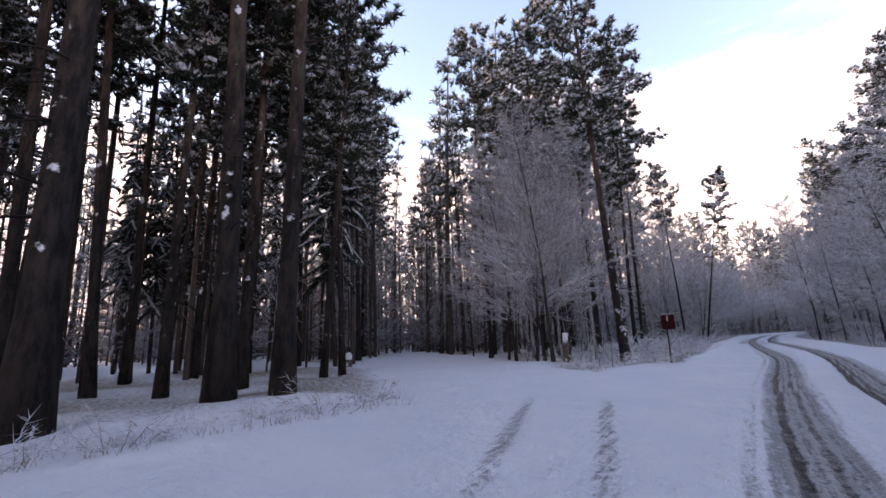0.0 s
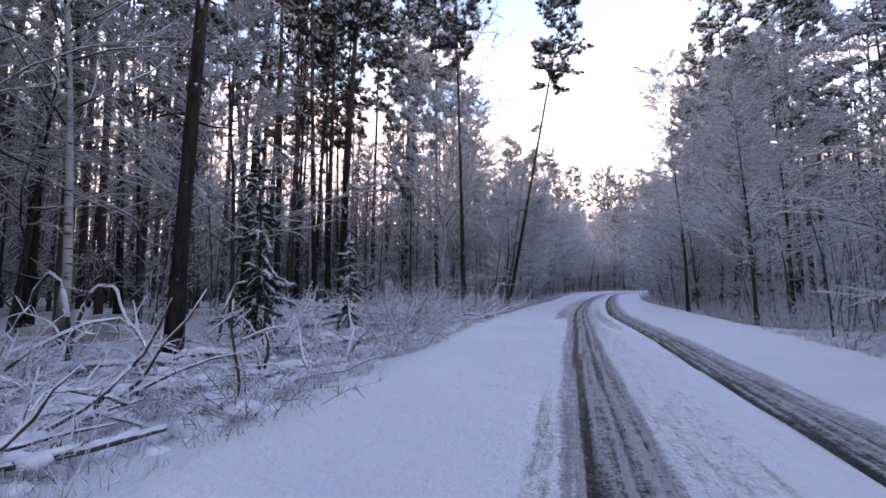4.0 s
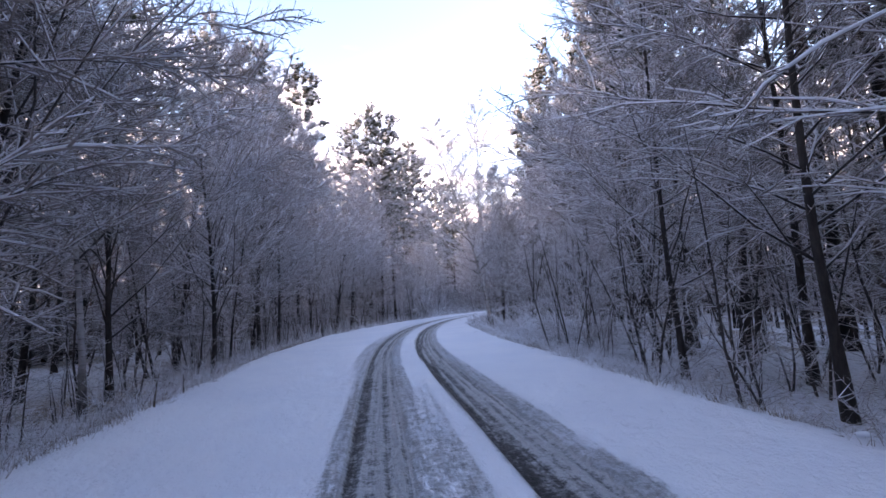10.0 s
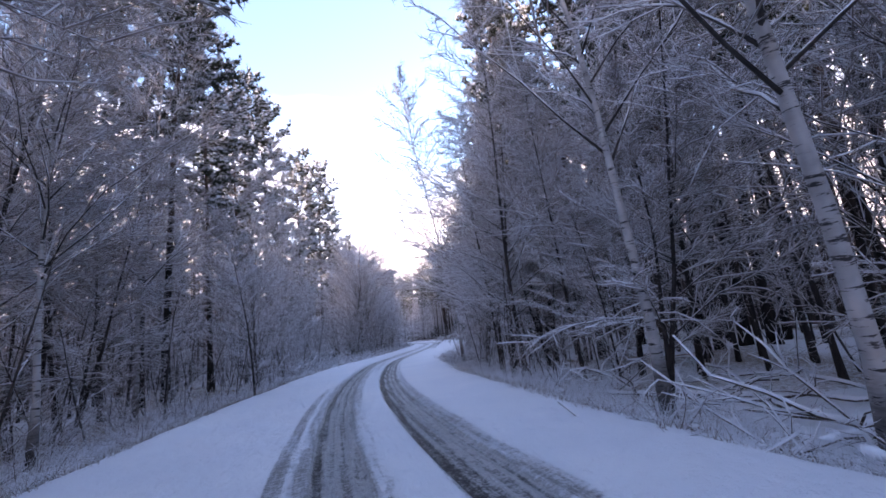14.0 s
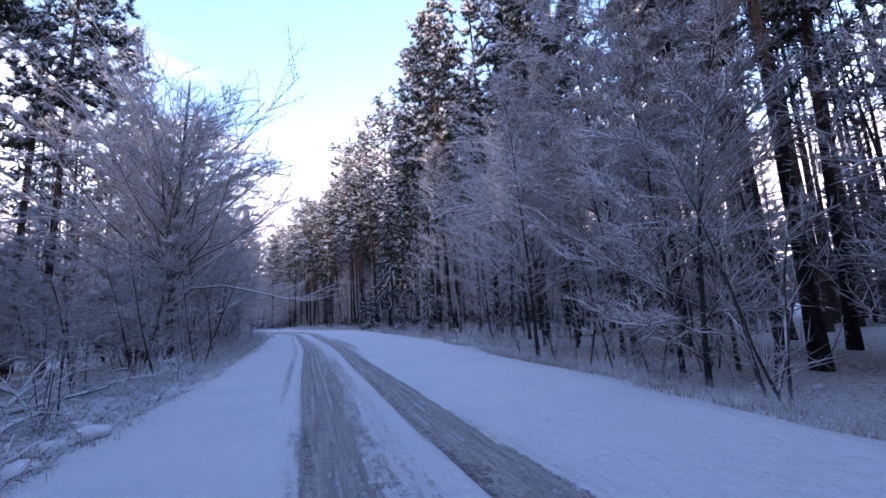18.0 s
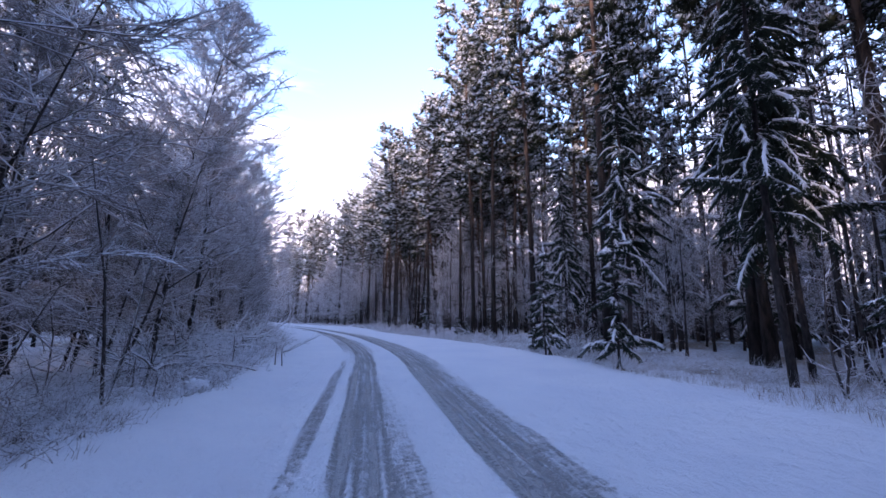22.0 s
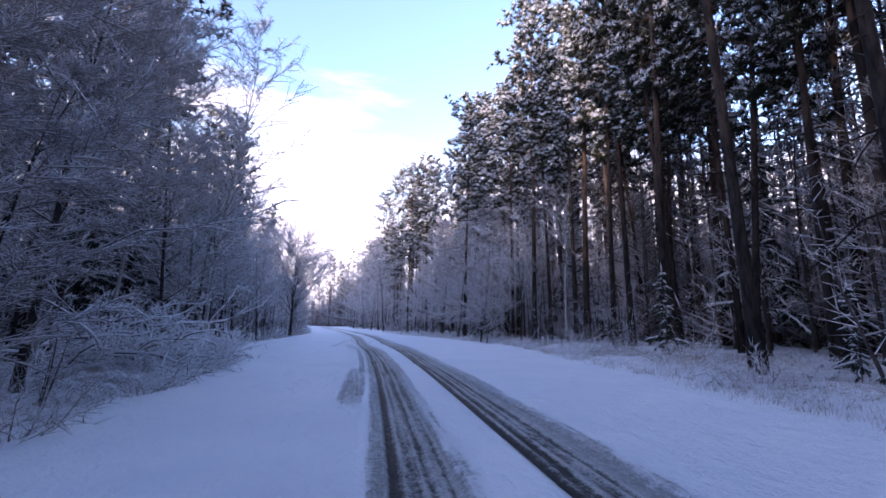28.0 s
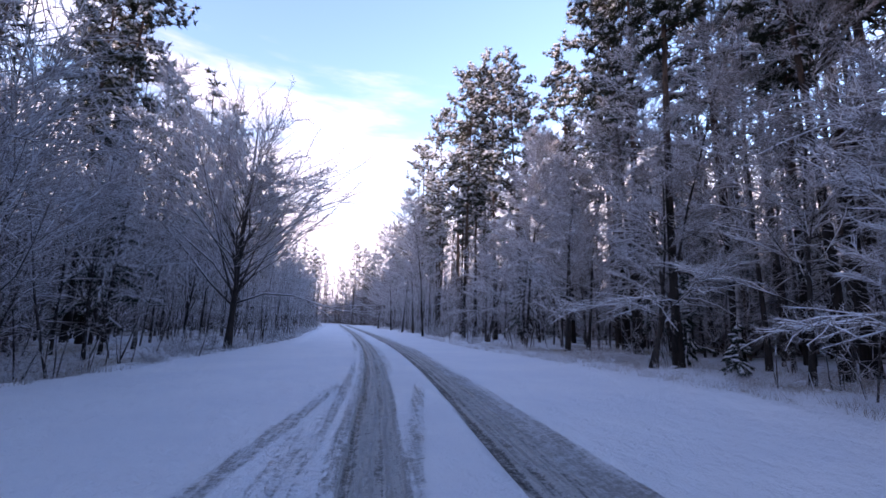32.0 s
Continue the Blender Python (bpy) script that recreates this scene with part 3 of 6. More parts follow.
for nm, val in (("slush", 0.0), ("litter", 0.3)):
    at_ = me.attributes.new(nm, "FLOAT", "POINT")
    at_.data.foreach_set("value", np.full(len(me.vertices), val, np.float32))
tagged(new("ground", me), "snowy forest floor with dry litter showing through", "ground", kind="structure")


# ---- trees ----
def bend(rs, start, way, length, n, droop, wander):
    """A crooked line: n points from start, drooping (or rising, below 0) and wandering."""
    pts, d = [np.array(start, float)], unit(np.array(way, float))
    for _ in range(n - 1):
        d = unit(d + rs.normal(0, wander, 3) + np.array([0, 0, -droop]))
        pts.append(pts[-1] + d * length / (n - 1))
    return np.array(pts)


def trunk_line(rs, height, n, sway):
    u = np.linspace(0, 1, n)
    a, b, ph = rs.uniform(-sway, sway), rs.uniform(-sway, sway), rs.uniform(0, 6)
    x = a * u ** 1.5 * height * 0.05 + 0.10 * sway * np.sin(u * 5 + ph)
    y = b * u ** 1.5 * height * 0.05 + 0.10 * sway * np.cos(u * 4 + ph)
    return np.stack([x - x[0], y - y[0], u * height - 0.25 * (u == 0)], 1)


def needle_sprays(sh, rs, pts, count, size, lift=0.35, blades=5):
    """Tufts of needles held up along a branch, each a small burst of blades."""
    k = rs.rand(count) ** 0.7 * (len(pts) - 1.001)
    i = k.astype(int)
    base = pts[i] + (pts[i + 1] - pts[i]) * (k - i)[:, None] + rs.normal(0, 0.06 * size / 0.3, (count, 3))
    tuft_bursts(sh, rs, base, size, unit(pts[-1] - pts[0]), lift, blades)


def tuft_bursts(sh, rs, centre, size, out, lift=0.45, blades=13):
    """Bursts of needles: each centre throws blades outwards and upwards."""
    base = np.repeat(centre, blades, 0)
    m = len(base)
    way = unit(unit(rs.normal(0, 1, (m, 3))) + np.array([0, 0, lift]) + 0.35 * out)
    ln = size * rs.uniform(0.55, 1.25, m)
    sh.spikes(base, base + way * ln[:, None], 0.12 * ln + 0.010)


def pine_shapes(seed, height, radius, crown=0.55, limbs=34, tufts=15, spread=1.0, snag=14):
    """A tall pine: bare trunk with dead stubs below, a ragged crown of clumped snow-laden boughs above."""
    rs = np.random.RandomState(seed)
    line = trunk_line(rs, height, 14, 0.55)
    u = np.linspace(0, 1, 14)
    trunk, boughs, wood, snow = Shape(), Shape(), Shape(), Shape()
    flare = 1 + 0.5 * np.exp(-u * height / 0.35)
    trunk.tube(line, radius * 0.8 * (1 - 0.86 * u ** 1.2) * flare, 9)
    on = lambda h: np.array([np.interp(h, line[:, 2], line[:, k]) for k in range(3)])
    for _ in range(snag):
        h = height * rs.uniform(0.10, crown)
        a = rs.uniform(0, 6.28)
        wood.tube(bend(rs, on(h), (math.cos(a), math.sin(a), -0.1), rs.uniform(0.3, 1.7), 4, 0.12, 0.15), [0.028, 0.020, 0.013, 0.005], 4)
    for q in range(limbs):
        t = (q + rs.rand()) / limbs
        h = height * (crown + (0.985 - crown) * t)
        a = q * 2.4 + rs.uniform(-0.6, 0.6)
        reach = spread * (0.6 + 2.1 * math.sin(math.pi * min(1, 0.25 + 0.75 * (1 - t))) ** 0.7 * (0.5 + 0.5 * (1 - t))) * rs.uniform(0.5, 1.25)
        pts = bend(rs, on(h), (math.cos(a), math.sin(a), 0.12 + 0.75 * t), reach, 6, 0.05 - 0.10 * t, 0.20)
        wood.tube(pts, 0.052 * (1 - 0.7 * t) * np.array([1, 0.85, 0.65, 0.45, 0.3, 0.12]), 4)
        clumps = [pts[5], pts[4]]
        for w in range(6):
            b = pts[rs.randint(2, 6)]
            side = bend(rs, b, unit(pts[-1] - pts[0]) * 0.6 + rs.normal(0, 0.75, 3) * np.array([1, 1, 0.5]) + np.array([0, 0, 0.25]), (0.25 + 0.28 * reach) * rs.uniform(0.6, 1.2), 4, -0.10, 0.20)
            wood.tube(side, [0.018, 0.013, 0.009, 0.004], 3, cap=False)
            clumps += [side[1], side[2], side[3]]
        clumps = np.array(clumps) + rs.normal(0, 0.05, (len(clumps), 3))
        tuft_bursts(boughs, rs, clumps, 0.30, unit(pts[-1] - pts[0]), 0.4, tufts)
        pick = clumps[rs.rand(len(clumps)) < 0.30]
        if len(pick):
            snow.pads(pick + np.array([0, 0, 0.11]), rs.uniform(0.07, 0.17, len(pick)), rs, 0.45)
    return trunk, boughs, wood, snow


def twig_fans(sh, rs, nodes, count, length, radius, rise=0.15, spread=0.75):
    """Fine twigs set alternately along branches (all of them at once), each with two twiglets of its own."""
    m = len(nodes)
    u = (np.arange(count)[None] + rs.rand(m, count)) / count * (nodes.shape[1] - 1.001)
    i = u.astype(int)
    k = np.arange(m)[:, None]
    base = nodes[k, i] + (nodes[k, i + 1] - nodes[k, i]) * (u - i)[..., None]
    ahead = unit(nodes[:, -1] - nodes[:, 0])[:, None]
    side = unit(np.cross(ahead, unit(rs.normal(0, 0.35, (m, 1, 3)) + np.array([0, 0, 1.0]))))
    sign_ = np.where(np.arange(count) % 2 == 0, 1.0, -1.0)[None, :, None]
    way = unit(ahead * 0.8 + side * sign_ * spread + rs.normal(0, 0.30, (m, count, 3)) + np.array([0, 0, rise]))
    ln = length * rs.uniform(0.5, 1.25, (m, count)) * (1.15 - 0.5 * u / (nodes.shape[1] - 1))
    tip = base + way * ln[..., None]
    b, t, w, l = base.reshape(-1, 3), tip.reshape(-1, 3), way.reshape(-1, 3), ln.ravel()
    sh.spikes(b, t, radius * rs.uniform(0.8, 1.2, len(b)))
    for at_ in (0.35, 0.62):
        c = b + (t - b) * (at_ + rs.uniform(-0.1, 0.1, (len(b), 1)))
        sh.spikes(c, c + unit(w + rs.normal(0, 0.55, (len(b), 3))) * (l * rs.uniform(0.3, 0.6, len(b)))[:, None], radius * 0.8)


def frost_shapes(seed, height, radius, stems=1, start=0.22, limbs=16, branches=7, twigs=9, open_=0.75, droop=0.02, fork=0.0, twig_len=0.34, dome=0.0, fine=0.0085, rich=True):
    """A leafless tree whose fine twigs carry hoar frost and snow."""
    rs = np.random.RandomState(seed)
    trunk, crown, wood, snow = Shape(), Shape(), Shape(), Shape()
    for k in range(stems):
        a0 = rs.uniform(0, 6.28)
        hgt = height * (1 if k == 0 else rs.uniform(0.7, 0.95))
        lean = (fork if stems > 1 else 0.04) * np.array([math.cos(a0), math.sin(a0), 0])
        way = unit(np.array([0, 0, 1.0]) + lean)
        foot = np.array([0, 0, -0.25]) + 0.12 * k * np.array([math.cos(a0), math.sin(a0), 0])
        line = bend(rs, foot, way, hgt, 11, -0.05, 0.034)
        u = np.linspace(0, 1, 11)
        rad = radius * (0.95 if k else 1) * (1 - 0.92 * u ** 0.7) * (1 + 0.4 * np.exp(-u * hgt / 0.3))
        trunk.tube(line[:9] if dome else line, rad[:9] if dome else rad, 7)
        subs = []
        for q in range(limbs):
            t = start + (0.98 - start) * (q + rs.rand()) / limbs
            if dome:        # limbs fan out from low on the stem to a rounded crown
                t = start + (0.62 - start) * (q + rs.rand()) / limbs
            i = min(int(t * 10), 9)
            b = line[i] + (line[i + 1] - line[i]) * (t * 10 - i)
            a = q * 2.4 + rs.uniform(-0.7, 0.7)
            ln = hgt * 0.40 * (1.12 - t) ** 0.8 * rs.uniform(0.55, 1.15)
            way = (open_ * math.cos(a), open_ * math.sin(a), 0.65 + 0.35 * t)
            if dome:
                e = math.asin(min(1.0, -0.12 + 1.10 * ((q * 0.618) % 1.0)))
                tip = line[5] * np.array([1, 1, 0]) + hgt * np.array([dome * math.cos(e) * math.cos(a), dome * math.cos(e) * math.sin(a), 0.56 + (0.32 if height > 12 else 0.46) * math.sin(e)]) * np.array([1, 1, rs.uniform(0.9, 1.04)])
                way, ln = tip - b, float(np.linalg.norm(tip - b)) * rs.uniform(0.85, 1.02)
            pts = bend(rs, b, way, ln, 6, droop, 0.22 if dome > 0.2 and height > 12 else 0.12)
            lr = max(0.010, radius * 0.34 * (1.05 - t))
            wood.tube(pts, lr * np.array([1, 0.8, 0.62, 0.45, 0.3, 0.12]), 4)
            if rich:
                snow.tube(pts[1:] + np.array([0, 0, 1.0]) * (0.7 * lr * np.array([0.8, 0.62, 0.45, 0.3, 0.2]) + 0.004)[:, None], 0.85 * lr * np.array([0.5, 0.7, 0.55, 0.4, 0.2]) * rs.uniform(0.5, 1.2, 5) + 0.003, 4, cap=False)
            ahead = unit(pts[-1] - pts[0])
            side = unit(np.cross(ahead, np.array([0, 0, 1.0])))
            for w in range(branches):
                v = (0.16 + 0.84 * (w + rs.rand()) / branches) * 4.99
                c = pts[int(v)] + (pts[int(v) + 1] - pts[int(v)]) * (v % 1)
                d = ahead * 0.85 + side * (0.75 if w % 2 else -0.75) * rs.uniform(0.4, 1.2) + rs.normal(0, 0.28, 3) + np.array([0, 0, 0.10])
                sub = bend(rs, c, d, ln * rs.uniform(0.24, 0.44) * (1.25 - 0.11 * v), 4, droop * 2, 0.17)
                crown.tube(sub, [0.012, 0.010, 0.007, 0.003], 3, cap=False)
                if rich:
                    snow.tube(sub + np.array([0, 0, 0.010]), np.array([0.008, 0.012, 0.010, 0.004]) * rs.uniform(0.5, 1.5, 4), 3, cap=False)
                subs.append(sub)
            subs.append(pts[[2, 3, 4, 5]])
        twig_fans(crown, rs, np.array(subs), twigs, twig_len, fine, 0.12 - 4 * droop)
    return trunk, crown, wood, snow if rich else None


def spruce_shapes(seed, height, radius, tiers=13, bare=0.08, droop=0.20):
    """A spruce: uneven drooping boughs of fine hanging twigs, fingers of snow along them."""
    rs = np.random.RandomState(seed)
    trunk, boughs, wood, snow = Shape(), Shape(), Shape(), Shape()
    line = np.stack([0.02 * height * np.sin(np.linspace(0, 4, 6)), np.zeros(6), np.linspace(-0.2, height, 6)], 1)
    trunk.tube(line, 0.0062 * height * (1 - 0.9 * np.linspace(0, 1, 6)) + 0.010, 7)
    for q in range(tiers * 6):
        t = rs.rand() ** 0.85 * 0.97
        h = height * (bare + (0.98 - bare) * t)
        a = rs.uniform(0, 6.28)
        reach = radius * (1.04 - t) ** 0.75 * rs.uniform(0.3, 1.25)
        foot = (np.interp(h, line[:, 2], line[:, 0]), 0, h)
        pts = bend(rs, foot, (math.cos(a), math.sin(a), rs.uniform(0.0, 0.6) - 0.35 * (1 - t)), reach, 5, droop * rs.uniform(0.5, 1.6), 0.20)
        wood.tube(pts, (0.008 + 0.008 * reach) * np.array([1, 0.8, 0.6, 0.4, 0.15]), 3, cap=False)
        m = 20 + int(42 * reach)
        v = rs.uniform(0.08, 1, m) ** 0.8 * 3.99
        i = v.astype(int)
        base = pts[i] + (pts[i + 1] - pts[i]) * (v - i)[:, None]
        out = unit(pts[-1] - pts[0])
        side = np.cross(out, (0, 0, 1.0))
        sgn = rs.uniform(-1, 1, m)[:, None]
        way = unit(out * 0.7 + side * sgn + np.array([0, 0, -0.55]) + rs.normal(0, 0.18, (m, 3)))
        ln = (0.10 + 0.17 * reach * (1.25 - v / 4)) * rs.uniform(0.5, 1.3, m)
        boughs.spikes(base, base + way * ln[:, None], 0.07 * ln + 0.012, 3)
        half = base + way * (ln * 0.45)[:, None]
        boughs.spikes(half, half + unit(way + rs.normal(0, 0.6, (m, 3)) + np.array([0, 0, -0.4])) * (ln * 0.6)[:, None], 0.06 * ln + 0.008, 3)
        if rs.rand() < 0.6:
            k = np.linspace(1.2, 3.95, 6)
            i = k.astype(int)
            mid = pts[i] + (pts[i + 1] - pts[i]) * (k - i)[:, None] + np.array([0, 0, 0.02 + 0.02 * reach]) + rs.normal(0, 0.012, (6, 3))
            snow.tube(mid, (0.013 + 0.006 * reach) * rs.uniform(0.2, 1.4, 6), 6)
            pick = (rs.rand(m) < 0.32) & (v > 1.2)
            b2 = base[pick] + np.array([0, 0, 0.03])
            snow.spikes(b2, b2 + way[pick] * (ln[pick] * 0.8)[:, None], 0.012 + 0.004 * reach, 4)
    boughs.spikes([(0, 0, height * 0.95)], [(0, 0, height * 1.06)], 0.03)
    return trunk, boughs, wood, snow


def bush_shapes(seed, size, stems=26, twigs=14):
    """A tangle of thin frosted stems from one foot."""
    rs = np.random.RandomState(seed)
    sh = Shape()
    for _ in range(stems):
        a = rs.uniform(0, 6.28)
        foot = np.array([math.cos(a), math.sin(a), 0]) * rs.uniform(0, 0.25) * size
        foot[2] = -0.1
        pts = bend(rs, foot, (math.cos(a) * 0.8, math.sin(a) * 0.8, rs.uniform(0.5, 1.6)), size * rs.uniform(0.5, 1.25), 5, 0.10, 0.17)
        sh.tube(pts, 0.008 * np.array([1, 0.8, 0.6, 0.45, 0.15]), 3, cap=False)
        v = rs.uniform(0.15, 1, twigs) * 3.99
        i = v.astype(int)
        base = pts[i] + (pts[i + 1] - pts[i]) * (v - i)[:, None]
        way = unit(unit(pts[-1] - pts[0]) * 0.7 + rs.normal(0, 0.7, (twigs, 3)))
        sh.spikes(base, base + way * (size * 0.24 * rs.uniform(0.4, 1.2, twigs))[:, None], 0.006)
    return sh


def make_tree(name, shapes, mats, label, category, group, part_labels=("", ""), names=("trunk", "crown")):
    root = thing(name, label, category, group)
    part(names[0], shapes[0], mats[0], root, part_labels[0])
    pieces = [(shapes[1], mats[1]), (shapes[2], mats[0] if mats[0] is M_PINE_BARK else M_LIMB)]
    if shapes[3]:
        pieces.append((shapes[3], M_SNOW))
    part(names[1], joined(names[1], pieces), mats[1], root, part_labels[1])
    return root


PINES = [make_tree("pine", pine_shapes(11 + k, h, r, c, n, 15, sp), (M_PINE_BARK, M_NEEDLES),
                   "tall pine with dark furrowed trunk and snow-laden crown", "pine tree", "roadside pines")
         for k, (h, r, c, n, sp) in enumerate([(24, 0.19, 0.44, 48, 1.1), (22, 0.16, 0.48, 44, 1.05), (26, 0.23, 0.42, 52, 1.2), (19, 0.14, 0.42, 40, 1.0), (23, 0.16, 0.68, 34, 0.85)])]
FROSTS = [make_tree("frosted_tree", frost_shapes(31 + k, h, r, st, s0, n, b, t, o, dr, fk, dome={0: 0.30, 6: 0.27}.get(k, 0.0)), (M_DARK_BARK, M_FROST_TWIG),
                    "leafless tree with dark stem and frost-covered twigs", "tree", "frosted roadside trees")
          for k, (h, r, st, s0, n, b, t, o, dr, fk) in enumerate([
              (10, 0.070, 1, 0.14, 30, 11, 10, 0.75, 0.01, 0.0), (8.5, 0.060, 2, 0.15, 19, 11, 10, 1.1, 0.05, 0.20), (12, 0.080, 1, 0.16, 38, 11, 10, 0.8, 0.03, 0.0),
              (7, 0.045, 3, 0.12, 14, 10, 9, 1.0, 0.05, 0.26), (13.5, 0.085, 1, 0.16, 42, 11, 10, 0.85, 0.045, 0.0), (6, 0.04, 1, 0.08, 24, 10, 10, 0.85, 0.03, 0.0), (13.5, 0.15, 1, 0.14, 70, 12, 13, 1.05, 0.0, 0.0)])]
BIRCHES = [make_tree("birch", frost_shapes(51 + k, h, r, 1, 0.24, 40, 10, 12, 0.55, 0.035, 0.0, 0.30, 0.0, 0.0075), (M_BIRCH_BARK, M_FROST_TWIG),
                     "slender white-barked birch with frosted hanging twigs", "birch tree", "roadside birches")
           for k, (h, r) in enumerate([(15, 0.085), (18, 0.10), (12, 0.06)])]
OLD_BIRCH = make_tree("birch", frost_shapes(57, 15, 0.125, 1, 0.26, 40, 11, 9, 0.9, 0.03), (M_BIRCH_BARK, M_FROST_TWIG),
                      "old birch leaning over the road with dark cracked foot", "birch tree", "roadside birches")
SPRUCES = [make_tree("young_spruce", spruce_shapes(71 + k, h, r, t, b, d), (M_DARK_BARK, M_SPRUCE),
                     "young spruce with drooping boughs under heavy snow", "spruce tree", "young spruces by the road")
           for k, (h, r, t, b, d) in enumerate([(5.5, 1.0, 15, 0.08, 0.2), (3.2, 0.8, 11, 0.06, 0.2), (1.4, 0.45, 7, 0.04, 0.16), (8.0, 1.4, 19, 0.06, 0.2), (12.5, 2.1, 26, 0.26, 0.34)])]
BUSHES = [tagged(new("bush", bush_shapes(91 + k, sz, n, 22).mesh("bush", M_BRUSH)), "low tangled bush white with frost", "bush", "roadside bushes")
          for k, (sz, n) in enumerate([(0.9, 24), (1.3, 28), (0.6, 20), (1.7, 26)])]
used = set()
rand = random.Random(5)


def plant(proto, x, y, scale=1.0, turn=None, lean=(0.0, 0.0), z=None, tall=1.0, label=""):
    """Sets a tree at a place: the first of its kind itself, then copies."""
    turn = rand.uniform(0, 360) if turn is None else turn
    z = lay(x, y) if z is None else z
    m = Matrix.Translation((x, y, z)) @ Euler((radians(lean[1]), radians(lean[0]), 0)).to_matrix().to_4x4() @ Matrix.Rotation(radians(turn), 4, "Z")
    m = m @ Matrix.Diagonal((scale, scale, scale * tall, 1))
    if proto.name not in used:
        used.add(proto.name)
        ob = proto
        ob.matrix_world = m
    else:
        ob = proto.copy() if not proto.children else None
        if ob is None:
            ob = copy_thing(proto, Matrix())
        else:
            scene.collection.objects.link(ob)
        ob.matrix_basis = m
    if label:
        ob["label"] = label
    return ob


def plant_at(proto, s, off, *rest, **kw):
    x, y = at(s, off)
    return plant(proto, float(x), float(y), *rest, **kw)


TAKEN = []     # (x, y) of the trees set by hand


def landmark(proto, x, y, scale=1.0, turn=None, lean=(0.0, 0.0), tall=1.0, label=""):
    TAKEN.append((x, y))
    return plant(proto, x, y, scale, turn, lean, tall=tall, label=label)


def clear_of(x, y, gap):
    ts, to = (float(v) for v in side_road(x, y))
    if -14 < ts < 26 and abs(to) < (3.6 if ts < 12 else 2.4):
        return False
    return all((x - a) ** 2 + (y - b) ** 2 > gap * gap for a, b in TAKEN)


# landmarks, from the beginning of the drive to its end
P0, P1, P2, P3, P4 = PINES
F0, F1, F2, F3, F4, F5, F6 = FROSTS
B0, B1, B2 = BIRCHES
S0, S1, S2, S3, S4 = SPRUCES
DARK = "thick dark-barked pine at the forest edge, trunk shade put into its colour"
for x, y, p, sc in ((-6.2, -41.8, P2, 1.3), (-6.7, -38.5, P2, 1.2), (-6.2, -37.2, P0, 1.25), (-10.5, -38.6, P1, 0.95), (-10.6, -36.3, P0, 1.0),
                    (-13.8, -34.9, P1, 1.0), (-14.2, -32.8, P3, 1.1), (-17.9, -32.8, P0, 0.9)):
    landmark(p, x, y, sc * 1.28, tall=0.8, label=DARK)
landmark(P2, -2.4, -23.3, 0.98, 40, (-3.5, 0), label="leaning pine with snow caught on its trunk beside the sign")
landmark(F2, -5.4, -24.2, 1.15)
landmark(F0, -6.8, -23.2, 1.0)
landmark(P4, -3.9, 4.4, 0.72, 60, (9, 0), label="thin pine leaning over the road with a small tufted crown")
landmark(P4, -5.0, 1.2, 0.74, 10, (-2.5, 0))
landmark(F1, -4.7, 6.2, 1.15, 20, label="forked leafless tree with snow along its dark limbs")
landmark(F4, 4.2, 7.9, 1.0, 200, (-5, 0), label="dark leafless tree arching over the road with snow on its limbs")
landmark(F1, 6.4, 10.4, 1.1, 60)
landmark(F0, 5.0, 11.0, 0.9)
for x, y, p, sc in ((-4.5, 11.0, F5, 1.2), (-4.6, 12.7, F5, 1.3), (-7.1, 29.6, F1, 1.35), (-6.3, 27.4, F3, 1.2), (-6.6, 31.6, F0, 1.1), (-7.9, 32.4, F1, 1.25), (-7.6, 36.4, F0, 1.1), (-6.6, 44.0, F0, 1.15),
                    (-6.3, 38.6, F0, 1.05), (-6.4, 46.2, F2, 1.0), (-6.7, 41.0, F5, 1.2), (0.9, 67.2, F5, 1.1), (1.6, 74.0, F0, 0.9)):
    landmark(p, x, y, sc)
for x, y, p, sc in ((-4.9, 49.4, B2, 1.0), (-8.3, 62.5, B0, 1.0), (-6.5, 66.5, B0, 0.95), (-1.7, 70.6, B2, 1.0), (5.7, 55.4, B1, 0.98), (14.5, 70.8, B0, 1.05)):
    landmark(p, x, y, sc, lean=(rand.uniform(-2, 2), 0))
landmark(OLD_BIRCH, 5.3, 52.8, 0.95, 30, (-9, 3))
landmark(B2, 6.7, 52.2, 0.9, 80, (-3, 0))
for x, y, p, sc in ((6.2, 34.5, F1, 1.35), (4.9, 22.6, F1, 1.2), (6.2, 25.6, F1, 1.5), (5.6, 29.5, F2, 1.0), (5.3, 36.0, F0, 1.0), (9.3, 57.0, F2, 1.0), (10.3, 59.3, F2, 1.05), (12.2, 59.6, F0, 1.2),
                    (6.2, 48.6, F1, 1.0), (17.6, 78.6, F5, 1.5), (18.6, 79.2, F5, 1.5), (20.6, 83.7, F2, 0.9), (24.1, 85.2, F0, 1.1), (22.6, 81.7, F0, 1.1), (26.0, 87.9, F2, 1.0)):
    landmark(p, x, y, sc)
